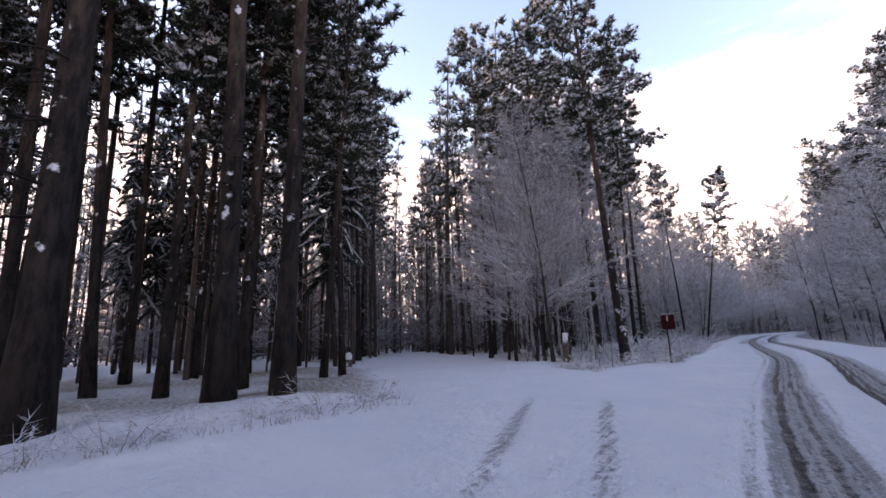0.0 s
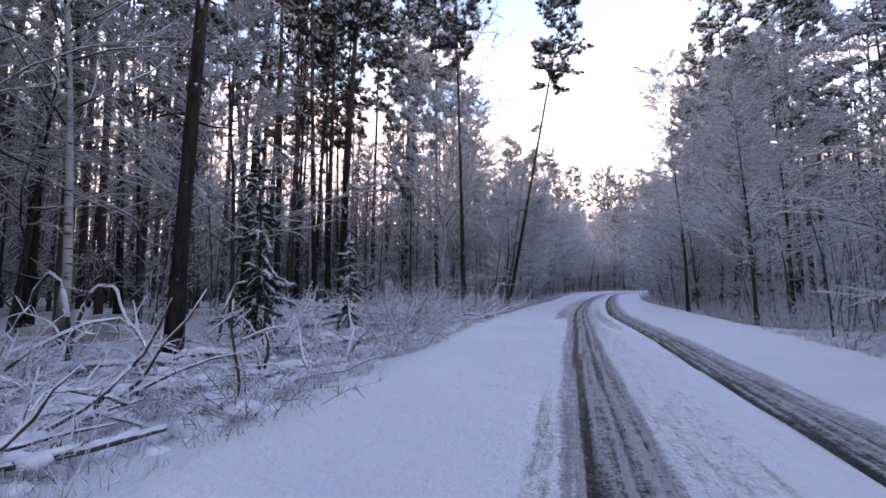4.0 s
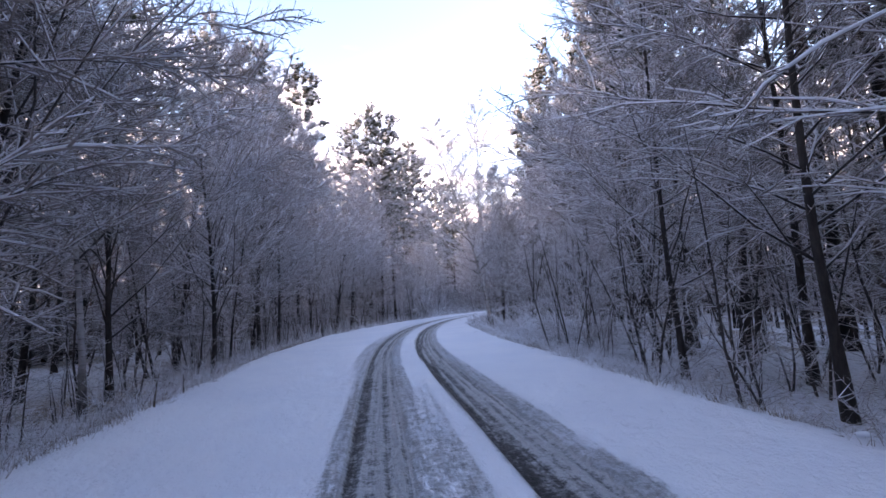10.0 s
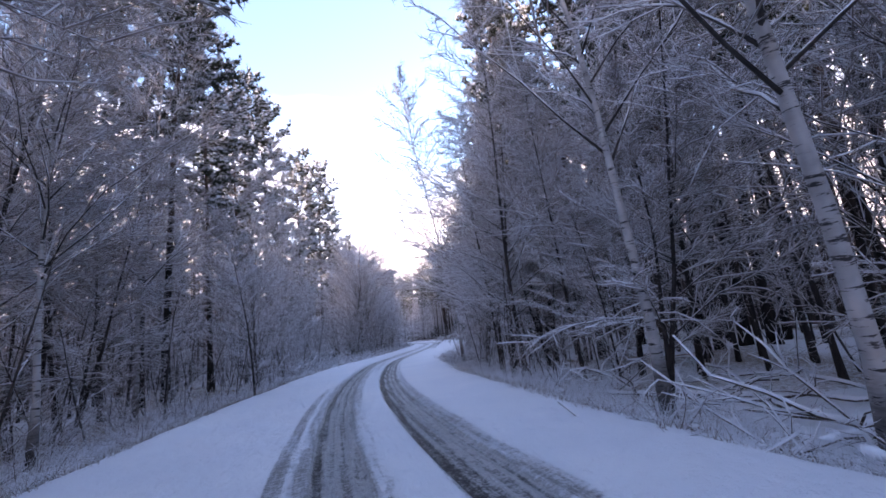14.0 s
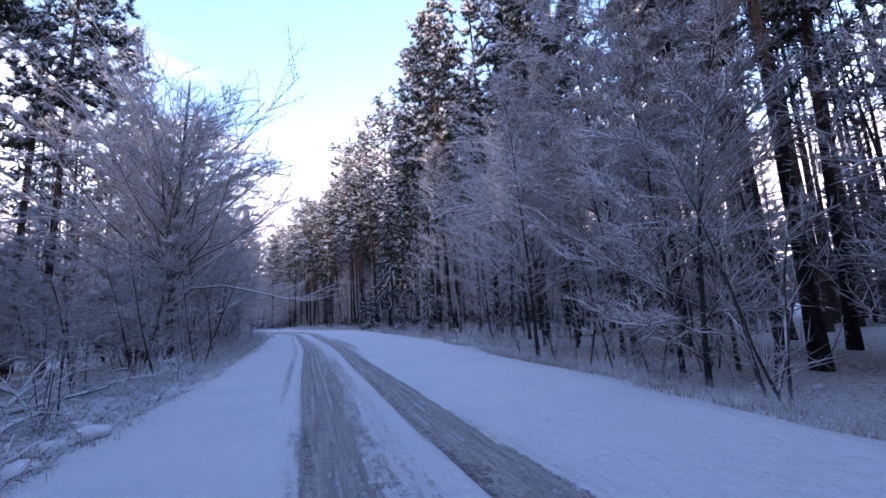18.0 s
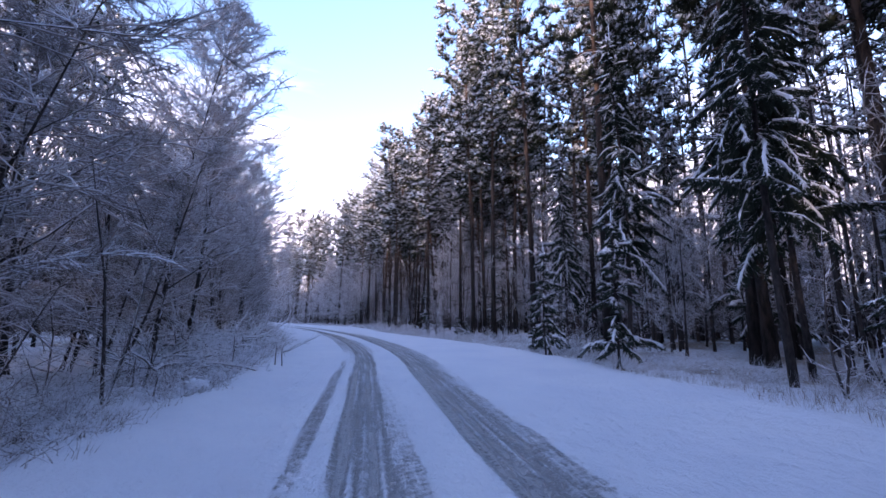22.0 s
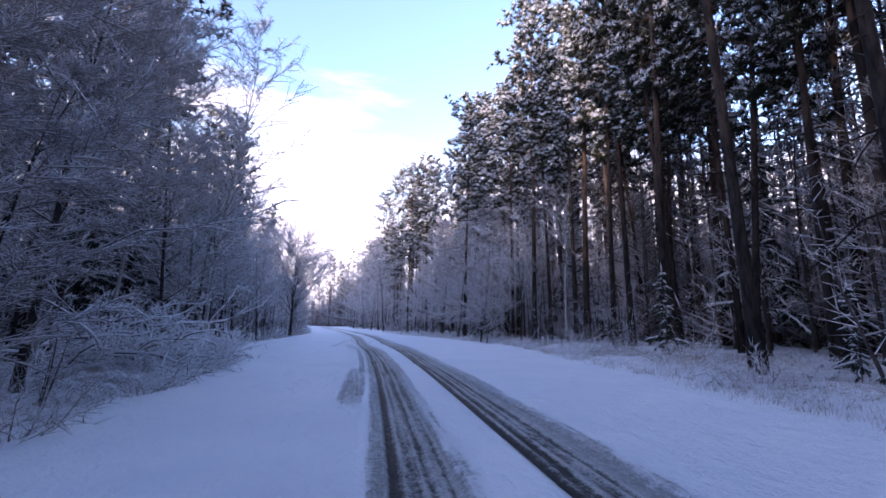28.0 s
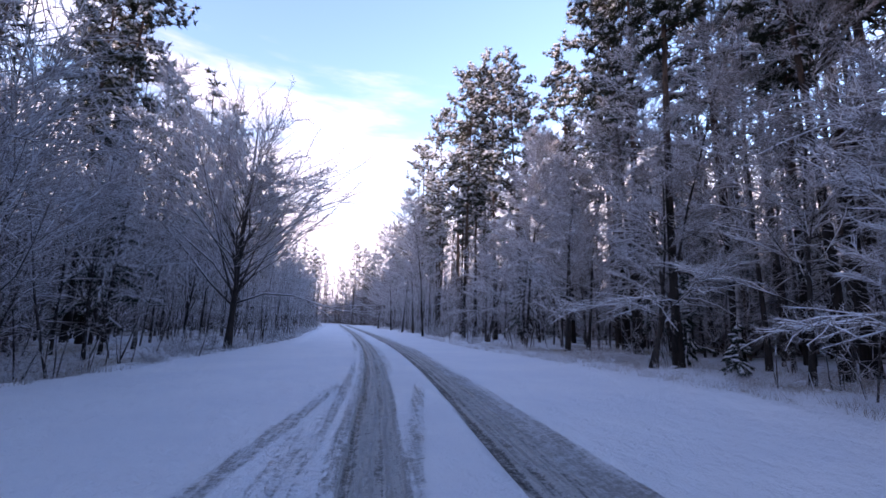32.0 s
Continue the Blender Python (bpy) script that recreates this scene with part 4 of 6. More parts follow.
for x, y, p, sc in ((17.4, 73.2, P1, 0.9), (27.2, 85.1, P3, 1.0), (27.6, 86.8, P3, 0.95), (35.1, 98.4, P0, 1.0), (57.0, 169.6, P1, 0.98), (44.1, 118.6, P0, 1.14), (45.5, 123.2, P0, 1.1), (46.4, 126.1, P1, 1.22), (49.6, 129.4, P0, 1.1), (47.2, 132.6, P1, 1.0), (51.5, 127.0, P1, 1.0), (49.3, 140.7, P1, 1.0), (50.4, 143.7, P0, 0.95), (56.4, 153.2, P1, 1.0),
                    (56.9, 152.6, P0, 1.0), (58.4, 157.9, P0, 0.95), (59.0, 161.0, P1, 1.0), (66.0, 157.0, P0, 1.0), (59.6, 166.9, P1, 0.9), (60.2, 191.5, P0, 0.97), (62.0, 193.0, P1, 1.0)):
    landmark(p, x, y, sc)
for x, y, p, sc in ((34.9, 162.4, P2, 1.05), (32.3, 159.4, P2, 1.0), (15.0, 113.0, P0, 1.0), (2.6, 88.2, P2, 1.0), (3.8, 90.0, P0, 1.05), (1.6, 86.0, P0, 1.0), (-3.0, 73.2, P0, 1.0), (-8.3, 60.2, P1, 1.0)):
    landmark(p, x, y, sc, label="tall pine with sunlit snowy top standing above the frosted trees")
for s, o, p, sc in ((145.5, -7.2, F2, 1.1), (148, -5.6, F0, 1.2), (150.5, -6.6, F2, 1.15), (153, -5.5, F1, 1.3), (140.5, -6.0, F3, 1.0), (156, -7.0, F4, 1.0)):
    x, y = (float(v) for v in at(s, o))
    landmark(p, x, y, sc)
for x, y, p, sc in ((52.0, 131.0, P0, 1.0), (54.5, 133.5, P1, 0.95), (57.0, 137.0, P2, 0.95), (60.1, 130.8, P0, 1.0), (38.5, 103.0, P1, 1.0), (39.5, 107.0, P0, 1.0), (63.5, 165.0, P1, 1.0), (65.0, 170.5, P0, 1.0)):
    landmark(p, x, y, sc)
for s, o, sc in ((206, -14, 1.7), (210, -11.5, 1.5), (212, -16, 1.8), (217, -12, 1.6), (220, -15, 1.9), (225, -12.5, 1.5), (228, -17, 1.8), (214, -20, 1.8), (200, -13, 1.4), (236, -12, 1.6), (206, 17, 1.5), (222, 18, 1.6), (235, 16, 1.5), (246, 13, 1.4)):
    x, y = (float(v) for v in at(s, o))
    landmark(S3, x, y, sc, label="tall dark spruce behind the frosted trees")
for x, y, p, sc in ((-7.4, -21.2, F4, 1.0), (-8.6, -20.2, B0, 1.0), (-8.6, -22.2, F2, 1.1), (-10.0, -20.8, F2, 1.0), (-4.6, -21.0, B0, 0.9), (-6.4, -20.2, F4, 0.95)):
    landmark(p, x, y, sc)
for s, o, p, sc in ((212.8, -7.4, B1, 1.0), (210.0, -8.2, F4, 1.1), (216.5, -9.8, F0, 0.9), (209.0, -9.6, B1, 0.95), (212.0, -9.2, B0, 1.05), (206.5, -10.2, F4, 1.1), (203.5, -10.4, F4, 1.05), (210.5, -11.5, P1, 0.95), (205.0, -12.5, P0, 0.9), (214.5, -8.6, F2, 1.0), (201.0, -10.0, B1, 0.9),
                    (182.0, 11.2, P0, 1.0), (180.0, 12.6, P2, 0.92), (172.5, 13.2, P0, 0.98), (174.0, 15.5, P1, 1.05), (162.5, 11.2, P0, 0.98), (161.0, 14.0, P2, 0.9), (143.5, -10.2, P0, 1.0), (139.5, -11.2, P1, 1.05), (146.0, -12.5, P2, 0.92),
                    (134.0, -9.5, F4, 1.05), (130.0, -8.8, F4, 1.0)):
    x, y = (float(v) for v in at(s, o))
    landmark(p, x, y, sc)
for x, y, p, sc in ((-6.0, -16.8, P0, 1.0), (-4.6, -14.6, P1, 1.0), (-8.8, -18.6, P1, 1.05), (-5.0, -11.6, P4, 0.95), (-18.4, -25.4, P0, 1.0), (-19.5, -29.0, P1, 1.05), (-23.0, -21.5, P0, 1.0), (-26.0, -18.0, P2, 0.9), (-21.5, -25.8, P0, 0.95), (-28.0, -22.0, P1, 1.0)):
    landmark(p, x, y, sc)
for s, o, p, sc in ((198.5, -7.8, F4, 1.15), (200.0, -6.6, F2, 1.1), (110.7, -6.0, P1, 1.0), (117.0, -7.2, P0, 0.9), (119.2, -6.4, B1, 0.95), (160.2, -6.2, F4, 1.0), (91.4, 9.2, B0, 0.95), (94.5, 13.3, P0, 0.8), (93.0, 11.0, F4, 1.0)):
    x, y = (float(v) for v in at(s, o))
    landmark(p, x, y, sc)
for s, o, sc in ((166, 15, 1.5), (171, 17.5, 1.7), (176, 15.5, 1.5), (181, 18, 1.7), (187, 16, 1.5), (158, 16, 1.4), (150, 15, 1.4)):
    x, y = (float(v) for v in at(s, o))
    landmark(S3, x, y, sc, label="tall dark spruce behind the frosted trees")
for s, o, p, sc in ((54, 10.5, P1, 0.9), (58, 12.5, P0, 0.95), (62, 9.8, P1, 0.85), (66, 12.0, P0, 0.9), (71, 10.6, P2, 0.85), (48, 13.0, P0, 0.95), (43, 11.0, P1, 1.0), (38, 12.5, P0, 1.0),
                    (46, 7.6, F2, 1.05), (51.5, 8.0, F4, 1.0), (56, 7.4, F4, 1.05), (60.5, 7.2, F2, 1.1), (64.5, 8.2, F4, 1.0), (41, 8.4, F4, 0.95), (36, 8.0, F2, 1.05), (31, 8.6, F4, 1.0),
                    (84, -7.0, F2, 1.05), (88, -6.2, F4, 1.0), (92, -7.4, F4, 1.05), (96, -6.4, F2, 1.1), (100, -7.6, F4, 1.05), (104, -6.6, F2, 1.0), (108, -8.0, F4, 1.1), (80, -8.2, F4, 0.95),
                    (148.5, 9.4, P1, 1.1), (152, 9.8, P0, 1.05), (156, 10.8, P1, 1.2), (145.5, 11.5, P0, 1.12), (142, 12.5, P0, 1.12), (167.5, 9.8, P0, 1.12)):
    x, y = (float(v) for v in at(s, o))
    landmark(p, x, y, sc)
for x, y, p, sc in ((54.3, 161.6, F5, 0.75), *((*(float(v) for v in at(s, o)), p, sc) for s, o, p, sc in ((213.0, -8.4, F2, 0.95), (217.5, -8.8, F4, 0.75), (221.0, -9.0, F2, 0.9), (225.5, -9.2, F0, 0.9), (229.5, -8.8, F0, 0.85),
                    (139.5, -5.6, F3, 0.75), (142.0, -6.6, F3, 0.8), (145.5, -5.4, F3, 0.7), (147.5, -6.8, F3, 0.85),
                    (69.0, 8.8, P0, 0.95), (75.0, 9.6, P1, 1.0), (78.0, 11.5, P0, 0.95), (82.0, 10.0, P1, 1.05), (73.5, 13.0, P2, 0.95), (86.0, 11.5, P0, 1.0), (90.0, 12.0, P1, 1.05), (58.5, 8.8, P1, 0.95),
                    (116.0, 9.5, P1, 1.0), (120.0, 11.0, P0, 1.0), (124.0, 12.0, P1, 1.1), (128.0, 10.5, P0, 1.0), (112.0, 11.0, P0, 1.0), (133.0, 12.5, P1, 1.1), (106.0, 11.5, P1, 1.05))), (55.2, 164.0, F1, 1.0), (56.6, 170.3, F1, 1.25), (57.9, 166.8, F2, 0.95), (57.6, 175.4, F1, 1.35), (58.8, 180.4, F2, 1.05), (59.4, 186.2, F1, 1.4), (60.4, 172.6, F4, 1.0),
                    (60.8, 177.8, F2, 1.1), (61.8, 183.4, F4, 1.0), (57.5, 162.4, F0, 1.0), (60.5, 166.8, P2, 0.9), (62.5, 171.5, P2, 0.95), (61.2, 175.0, P0, 1.05), (64.5, 179.0, P2, 0.95), (58.2, 195.5, F2, 1.1), (59.6, 202.5, F4, 1.05), (60.6, 210.0, F2, 1.15), (61.4, 218.0, F4, 1.1),
                    (45.5, 190.0, F2, 0.6), (46.3, 197.0, F0, 0.75), (47.2, 205.0, F2, 0.65), (48.0, 214.0, F0, 0.8), (42.0, 184.5, F0, 0.8), (41.0, 170.5, F0, 0.85), (50.0, 226.0, F2, 0.8), (61.9, 228.0, F2, 1.2)):
    landmark(p, x, y, sc)
crs = random.Random(61)
DENSE = "dense dark spruce with snow-dusted boughs beside the side road"
done = 0
while done < 8:
    x, y = crs.uniform(-38, -13), crs.uniform(-38, -25)
    ts, to = (float(v) for v in side_road(x, y))
    if to < -5.0 and clear_of(x, y, 1.6):
        landmark(S4, x, y, crs.uniform(1.25, 1.65), label=DENSE)
        done += 1
done = 0
while done < 16:
    x, y = (float(v) for v in at(crs.uniform(23, 37), crs.uniform(-17, -9.2)))
    if clear_of(x, y, 1.3):
        landmark(crs.choice((P4, B1, F4, B0, F2)), x, y, crs.uniform(0.9, 1.1))
        done += 1
landmark(P0, 37.8, 185.2, 0.95, label="tall pine with sunlit snowy top standing above the frosted trees")
landmark(B1, 11.2, 70.6, 0.74, 70, (-5, 3), tall=1.25, label="birch with dark cracked foot leaning at the forest edge")
landmark(F4, 16.0, 72.8, 0.95)
OLD = "spruce with long drooping boughs under heavy snow at the roadside"
landmark(S4, 34.4, 105.2, 0.98, 40, label=OLD)
landmark(S4, 36.2, 105.2, 0.9, 160, label=OLD)
landmark(S4, 38.6, 110.4, 1.0, 250, label=OLD)
landmark(S4, 41.8, 115.0, 0.8, 20, label=OLD)
landmark(S1, 36.6, 112.4, 1.2)
landmark(S1, 35.0, 108.9, 1.3)
landmark(F6, 14.8, 98.8, 1.28, 10, label="round-crowned leafless tree with frosted upper twigs")
landmark(F6, 44.3, 181.0, 1.0, 100, label="round-crowned leafless tree with frosted upper twigs")
for x, y, p, sc in ((30.6, 100.3, S1, 0.85), (28.6, 95.6, S0, 0.78), (43.4, 116.4, S1, 0.9), (38.2, 114.1, S2, 1.0),
                    (47.6, 129.2, S2, 1.1), (44.9, 125.2, S2, 1.05), (46.5, 124.3, S1, 0.8), (47.3, 132.9, S0, 0.95), (49.7, 141.0, S2, 1.0), (50.5, 142.0, S1, 0.6), (58.8, 170.7, S1, 1.0), (57.4, 168.1, S2, 1.0),
                    (-5.6, -9.5, S0, 0.85), (-5.0, -7.0, S1, 0.8), (34.0, 103.5, S1, 1.0), (52.5, 147.5, S1, 0.9)):
    landmark(p, x, y, sc)

# rows along the road, section by section: kind, from, to, nearest and farthest offset, how many
ROWS = [
    ("frost", -40, 60, 5.8, 12, 46), ("frost", 60, 118, 5.6, 12, 56), ("frost", 118, 160, 8.5, 15, 40), ("frost", 160, 232, 11.0, 17, 40), ("pine", 192, 216, 11, 17, 7), ("frost", 232, 330, 7.5, 14, 44),
    ("pine", -40, 60, 9, 22, 20), ("pine", 60, 150, 11, 24, 30), ("pine", 150, 235, 10.5, 22, 46), ("pine", 235, 310, 9, 20, 26),
    ("frost", 44, 52, -12, -6.5, 3), ("frost", 50, 118, -12, -4.6, 62), ("low", 118, 143, -11, -5.0, 24), ("frost", 148, 165, -12, -5.4, 24), ("frost", 165, 208, -12, -5.6, 44), ("frost", 216, 330, -14, -6.4, 56),
    ("pine", -40, 12, -30, -11.0, 52), ("pine", -14, 12, -23, -12.0, 18), ("bare pine", 22, 56, -26, -9.5, 44), ("pine", 52, 120, -26, -10, 30), ("pine", 120, 215, -26, -12, 26), ("pine", 215, 310, -28, -10, 34),
    ("pine", 150, 190, 11, 20, 16), ("pine", 186, 235, 10.5, 20, 12), ("pine", 96, 150, 10, 18, 14), ("frost", 118, 132, -12, -7.5, 8), ("birch", 44, 56, -9, -6, 2), ("birch", 75, 125, -9, -5, 9), ("birch", 120, 160, 9, 13, 6), ("birch", 170, 240, -10, -6, 12), ("birch", -30, 50, 7, 11, 5), ("birch", 190, 240, 10, 14, 4)]
WEIGHT = {"bare pine": [P4, P4, P1], "frost": [F0, F1, F2, F3, F4, F5, F0, F2, F4], "pine": [P0, P1, P2, P3, P0, P1], "birch": BIRCHES, "low": [F3, F5, F1, F5]}
DEEP = []      # pines deeper in the wood
for k in range(34):
    s, o = rand.uniform(296, 345), rand.choice((-1, 1)) * rand.uniform(5.5, 14)
    x, y = (float(v) for v in at(s, o))
    DEEP.append((x, y, lay(x, y) - 0.05, rand.uniform(0.55, 0.95), rand.uniform(0, 6.28), rand.randint(0, 3)))
FAR_FROST = []      # frosted trees deeper in the wood
for kind, s0, s1, o0, o1, n in ROWS:
    done, tries = 0, 0
    while done < n and tries < n * 12:
        tries += 1
        s, o = rand.uniform(s0, s1), rand.uniform(o0, o1)
        if 10 < s < 18 and -12 < o < 0:
            continue
        x, y = (float(v) for v in at(s, o))
        if not clear_of(x, y, 1.7 if "pine" in kind else 1.4):
            continue
        near = float(np.abs(along(x, y)[1][0]))
        if near < (5.3 if kind == "frost" else 4.4) or (82 < s < 101 and 0 < o < 8.6) or (200 < s < 212 and -9 < o < 0) or (22 < s < 42 and -9 < o < 0) or (216 < s < 242 and -9.5 < o < 0) or (194 < s < 215 and o > 0 and kind in ("frost", "birch")):
            continue
        TAKEN.append((x, y))
        if "pine" in kind and abs(o) > (23.0 if s < 14 else 18.0):
            DEEP.append((x, y, lay(x, y) - 0.05, rand.uniform(0.9, 1.2), rand.uniform(0, 6.28), rand.randint(0, 3)))
            done += 1
            continue
        if kind == "frost" and (abs(o) > 9.0 or s > 236):
            FAR_FROST.append((x, y, lay(x, y) - 0.05, rand.uniform(0.95, 1.35), rand.uniform(0, 6.28), rand.randint(0, 2)))
            done += 1
            continue
        plant(rand.choice(WEIGHT[kind]), x, y, rand.uniform(0.82, 1.15) * {"bare pine": 1.15, "low": 0.62}.get(kind, 1.0), lean=(rand.gauss(0, 1.6), rand.gauss(0, 1.6)))
        done += 1

# bushes at the snow's edge
for s0, s1, side, n in ((34, 48, -1, 20), (48, 62, -1, 10), (62, 118, -1, 18), (118, 160, -1, 20), (182, 200, -1, 10), (222, 300, -1, 10),
                        (-30, 40, 1, 18), (40, 75, 1, 14), (75, 92, 1, 14), (100, 150, 1, 14), (150, 235, 1, 16), (235, 300, 1, 6)):
    for _ in range(n):
        s = rand.uniform(s0, s1)
        l, r = (float(v) for v in snow_edges(s))
        o = (r + 0.9 + abs(rand.gauss(0.2, 1.6))) if side > 0 else (l - 0.9 - abs(rand.gauss(0.2, 1.8)))
        x, y = (float(v) for v in at(s, o))
        if clear_of(x, y, 0.1):
            plant(rand.choice(BUSHES), x, y, rand.uniform(0.6, 1.25))
# heaps of brush
for s0, s1, o0, o1, n, big in ((85, 95, 5.4, 8.6, 20, 0.9), (202, 208.5, -9.0, -5.2, 14, 0.8), (164, 171, -7.0, -4.0, 5, 0.8), (23, 40, -8.0, -3.9, 26, 0.8), (18.0, 20.5, -5.4, -3.0, 9, 0.7), (46, 56, 8.0, 11.0, 12, 1.2)):
    for _ in range(n):
        x, y = (float(v) for v in at(rand.uniform(s0, s1), rand.uniform(o0, o1)))
        plant(rand.choice(BUSHES), x, y, big * rand.uniform(0.7, 1.2))


# ---- woods behind, as joined stuff ----
def scatter(name, protos, places, mats, label, category):
    """Many far trees joined: each place is x, y, scale, turn, kind. One mesh a material."""
    for which in range(2):
        vs, fs, n = [], [], 0
        for x, y, z, sc, turn, k in places:
            v, f = protos[int(k)][which]
            c, s = math.cos(turn), math.sin(turn)
            r = np.array([[c, -s, 0], [s, c, 0], [0, 0, 1]]) * sc
            vs.append(v @ r.T + np.array([x, y, z]))
            fs.append(f + n)
            n += len(v)
        ob = new(name if which == 0 else name + "_twigs", mesh_of(name, np.concatenate(vs), np.concatenate(fs), mats[which]))
        tagged(ob, label[which], category, kind="stuff")


def cheap_pine(seed, h, r, crown):
    t, b = Shape(), Shape()
    rs = np.random.RandomState(seed)
    line = trunk_line(rs, h, 5, 0.6)
    t.tube(line, r * (1 - 0.8 * np.linspace(0, 1, 5)), 5, cap=False)
    for q in range(19):
        u = (q + rs.rand()) / 19
        a = q * 2.4
        hh = h * (crown + (1 - crown) * u)
        reach = (0.7 + 1.7 * (1 - u)) * rs.uniform(0.6, 1.2)
        x0 = np.array([np.interp(hh, line[:, 2], line[:, 0]), np.interp(hh, line[:, 2], line[:, 1]), hh])
        pts = bend(rs, x0, (math.cos(a), math.sin(a), 0.4), reach, 3, 0.15, 0.15)
        needle_sprays(b, rs, pts, 7, 0.60, blades=3)
    return t.arrays(), b.arrays()


def cheap_frost(seed, h, r):
    t, c, w, _ = frost_shapes(seed, h, r, 1, 0.06, 12, 4, 4, 0.75, 0.01, 0.0, 0.46, 0.0, 0.012, False)
    return t.arrays(), c.arrays()


def thicket(seed, h):
    """A ragged stem clothed to the ground, for the depth of the forest."""
    rs = np.random.RandomState(seed)
    t, c = Shape(), Shape()
    t.tube([(0, 0, -0.3), (0, 0, h * 0.5), (0.1, 0.1, h)], [0.09, 0.05, 0.02], 4, cap=False)
    n = 62
    z = h * rs.rand(n) ** 1.1
    a = rs.uniform(0, 6.28, n)
    ln = (0.7 + 1.4 * (1 - z / h)) * rs.uniform(0.6, 1.4, n)
    base = np.stack([0 * z, 0 * z, z], 1)
    tip = base + np.stack([np.cos(a) * ln, np.sin(a) * ln, rs.uniform(0.1, 1.4, n)], 1)
    c.spikes(base, tip, 0.022 * ln + 0.008)
    for at_ in (0.3, 0.6, 0.85):
        b = base + (tip - base) * at_
        c.spikes(b, b + unit(unit(tip - base) + rs.normal(0, 0.6, (n, 3))) * (ln * 0.45)[:, None], 0.020 * ln + 0.006)
    return t.arrays(), c.arrays()


far_pines = [cheap_pine(201 + k, h, r, c) for k, (h, r, c) in enumerate([(23, 0.17, 0.55), (20, 0.14, 0.6), (25, 0.19, 0.5), (17, 0.11, 0.5)])]
far_frost = [cheap_frost(221 + k, h, r) for k, (h, r) in enumerate([(8, 0.06), (11, 0.07), (6, 0.05)])]
rs = np.random.RandomState(77)


def fill(n, s0, s1, o0, o1, gap=1.2):
    out = []
    while len(out) < n:
        s, o = rs.uniform(s0, s1), rs.uniform(o0, o1)
        x, y = (float(v) for v in at(s, o))
        so, oo = along(x, y)
        if abs(oo[0]) < min(abs(o0), abs(o1)) - 0.5 or not clear_of(x, y, gap):
            n -= 0.02
            continue
        out.append((x, y, lay(x, y) - 0.05, rs.uniform(0.8, 1.15), rs.uniform(0, 6.28), rs.randint(0, 4)))
    return out


def cut(places, kinds):
    return [(*p[:5], p[5] % kinds) for p in places]


pl = fill(400, -45, 60, -62, -14) + fill(170, 60, 215, -46, -16) + fill(120, 215, 320, -48, -14) + fill(110, -45, 100, 16, 46) + fill(280, 100, 240, 14, 42) + fill(90, 240, 320, 13, 42)
pl += fill(90, 318, 410, -60, -4.5, 1.0) + fill(120, 318, 410, 5, 60, 1.0) + fill(200, -60, 150, -115, -58)
scatter("far_woods", far_pines, cut(pl + DEEP, 4), (M_FAR_BARK, M_NEEDLES), ("dense pine trunks deep in the winter forest", "snowy pine crowns deep in the winter forest"), "forest")
pl = fill(50, -45, 45, -34, -18) + fill(150, 62, 120, -24, -8) + fill(190, 120, 320, -24, -9) + fill(230, -45, 130, 9, 26) + fill(210, 130, 320, 11, 28)
pl += fill(150, 150, 200, 12.5, 22) + fill(110, 196, 240, 14, 24) + fill(90, 240, 335, -18, -7.0, 1.0) + fill(90, 240, 335, 8.0, 18, 1.0) + fill(70, 22, 64, -30, -13) + fill(60, 46, 82, 9.0, 17)
pl = [q for q in pl if not (194 < along(q[0], q[1])[0][0] < 215 and 0 < along(q[0], q[1])[1][0] < 13)]
scatter("frosted_undergrowth", far_frost, cut(pl + FAR_FROST, 3), (M_DARK_BARK, M_FROST_TWIG), ("thin dark stems of frosted undergrowth in the forest", "frosted twigs of the forest undergrowth"), "undergrowth")

pl = fill(260, 140, 245, 18, 34) + fill(120, 20, 70, -40, -20) + fill(130, 330, 420, -24, -5.0, 1.0) + fill(130, 330, 420, 5.5, 24, 1.0) + fill(110, 200, 262, -28, -13) + fill(210, 50, 128, -27, -13) + fill(60, 190, 220, 15, 24) + fill(260, 20, 120, -52, -26) + fill(330, 120, 330, -48, -24) + fill(380, -60, 130, 22, 48) + fill(360, 130, 340, 24, 50) + fill(260, -60, 30, -75, -44) + fill(260, 150, 300, 17, 30) + fill(120, 195, 300, -24, -12) + fill(220, 300, 415, -50, -6) + fill(260, 300, 415, 6.5, 50)
scatter("far_thicket", [thicket(241 + k, h) for k, h in enumerate((9, 13, 17))], cut(pl, 3), (M_FAR_BARK, M_THICKET), ("stems of the far forest thicket", "dense frosted thicket deep in the forest"), "undergrowth")


# ---- the dense forest beyond ----
def mass(seed, h):
    rs = np.random.RandomState(seed)
    t, c = Shape(), Shape()
    t.tube([(0, 0, -0.3), (0, 0, h * 0.5), (0.1, 0.1, h)], [0.12, 0.08, 0.02], 4, cap=False)
    n = 70
    z = h * rs.rand(n)
    a = rs.uniform(0, 6.28, n)
    ln = (0.7 + 1.9 * (1 - z / h)) * rs.uniform(0.6, 1.4, n)
    base = np.stack([0 * z, 0 * z, z], 1)
    c.spikes(base, base + np.stack([np.cos(a) * ln, np.sin(a) * ln, rs.uniform(-0.2, 1.2, n)], 1), 0.16 * ln)
    return t.arrays(), c.arrays()


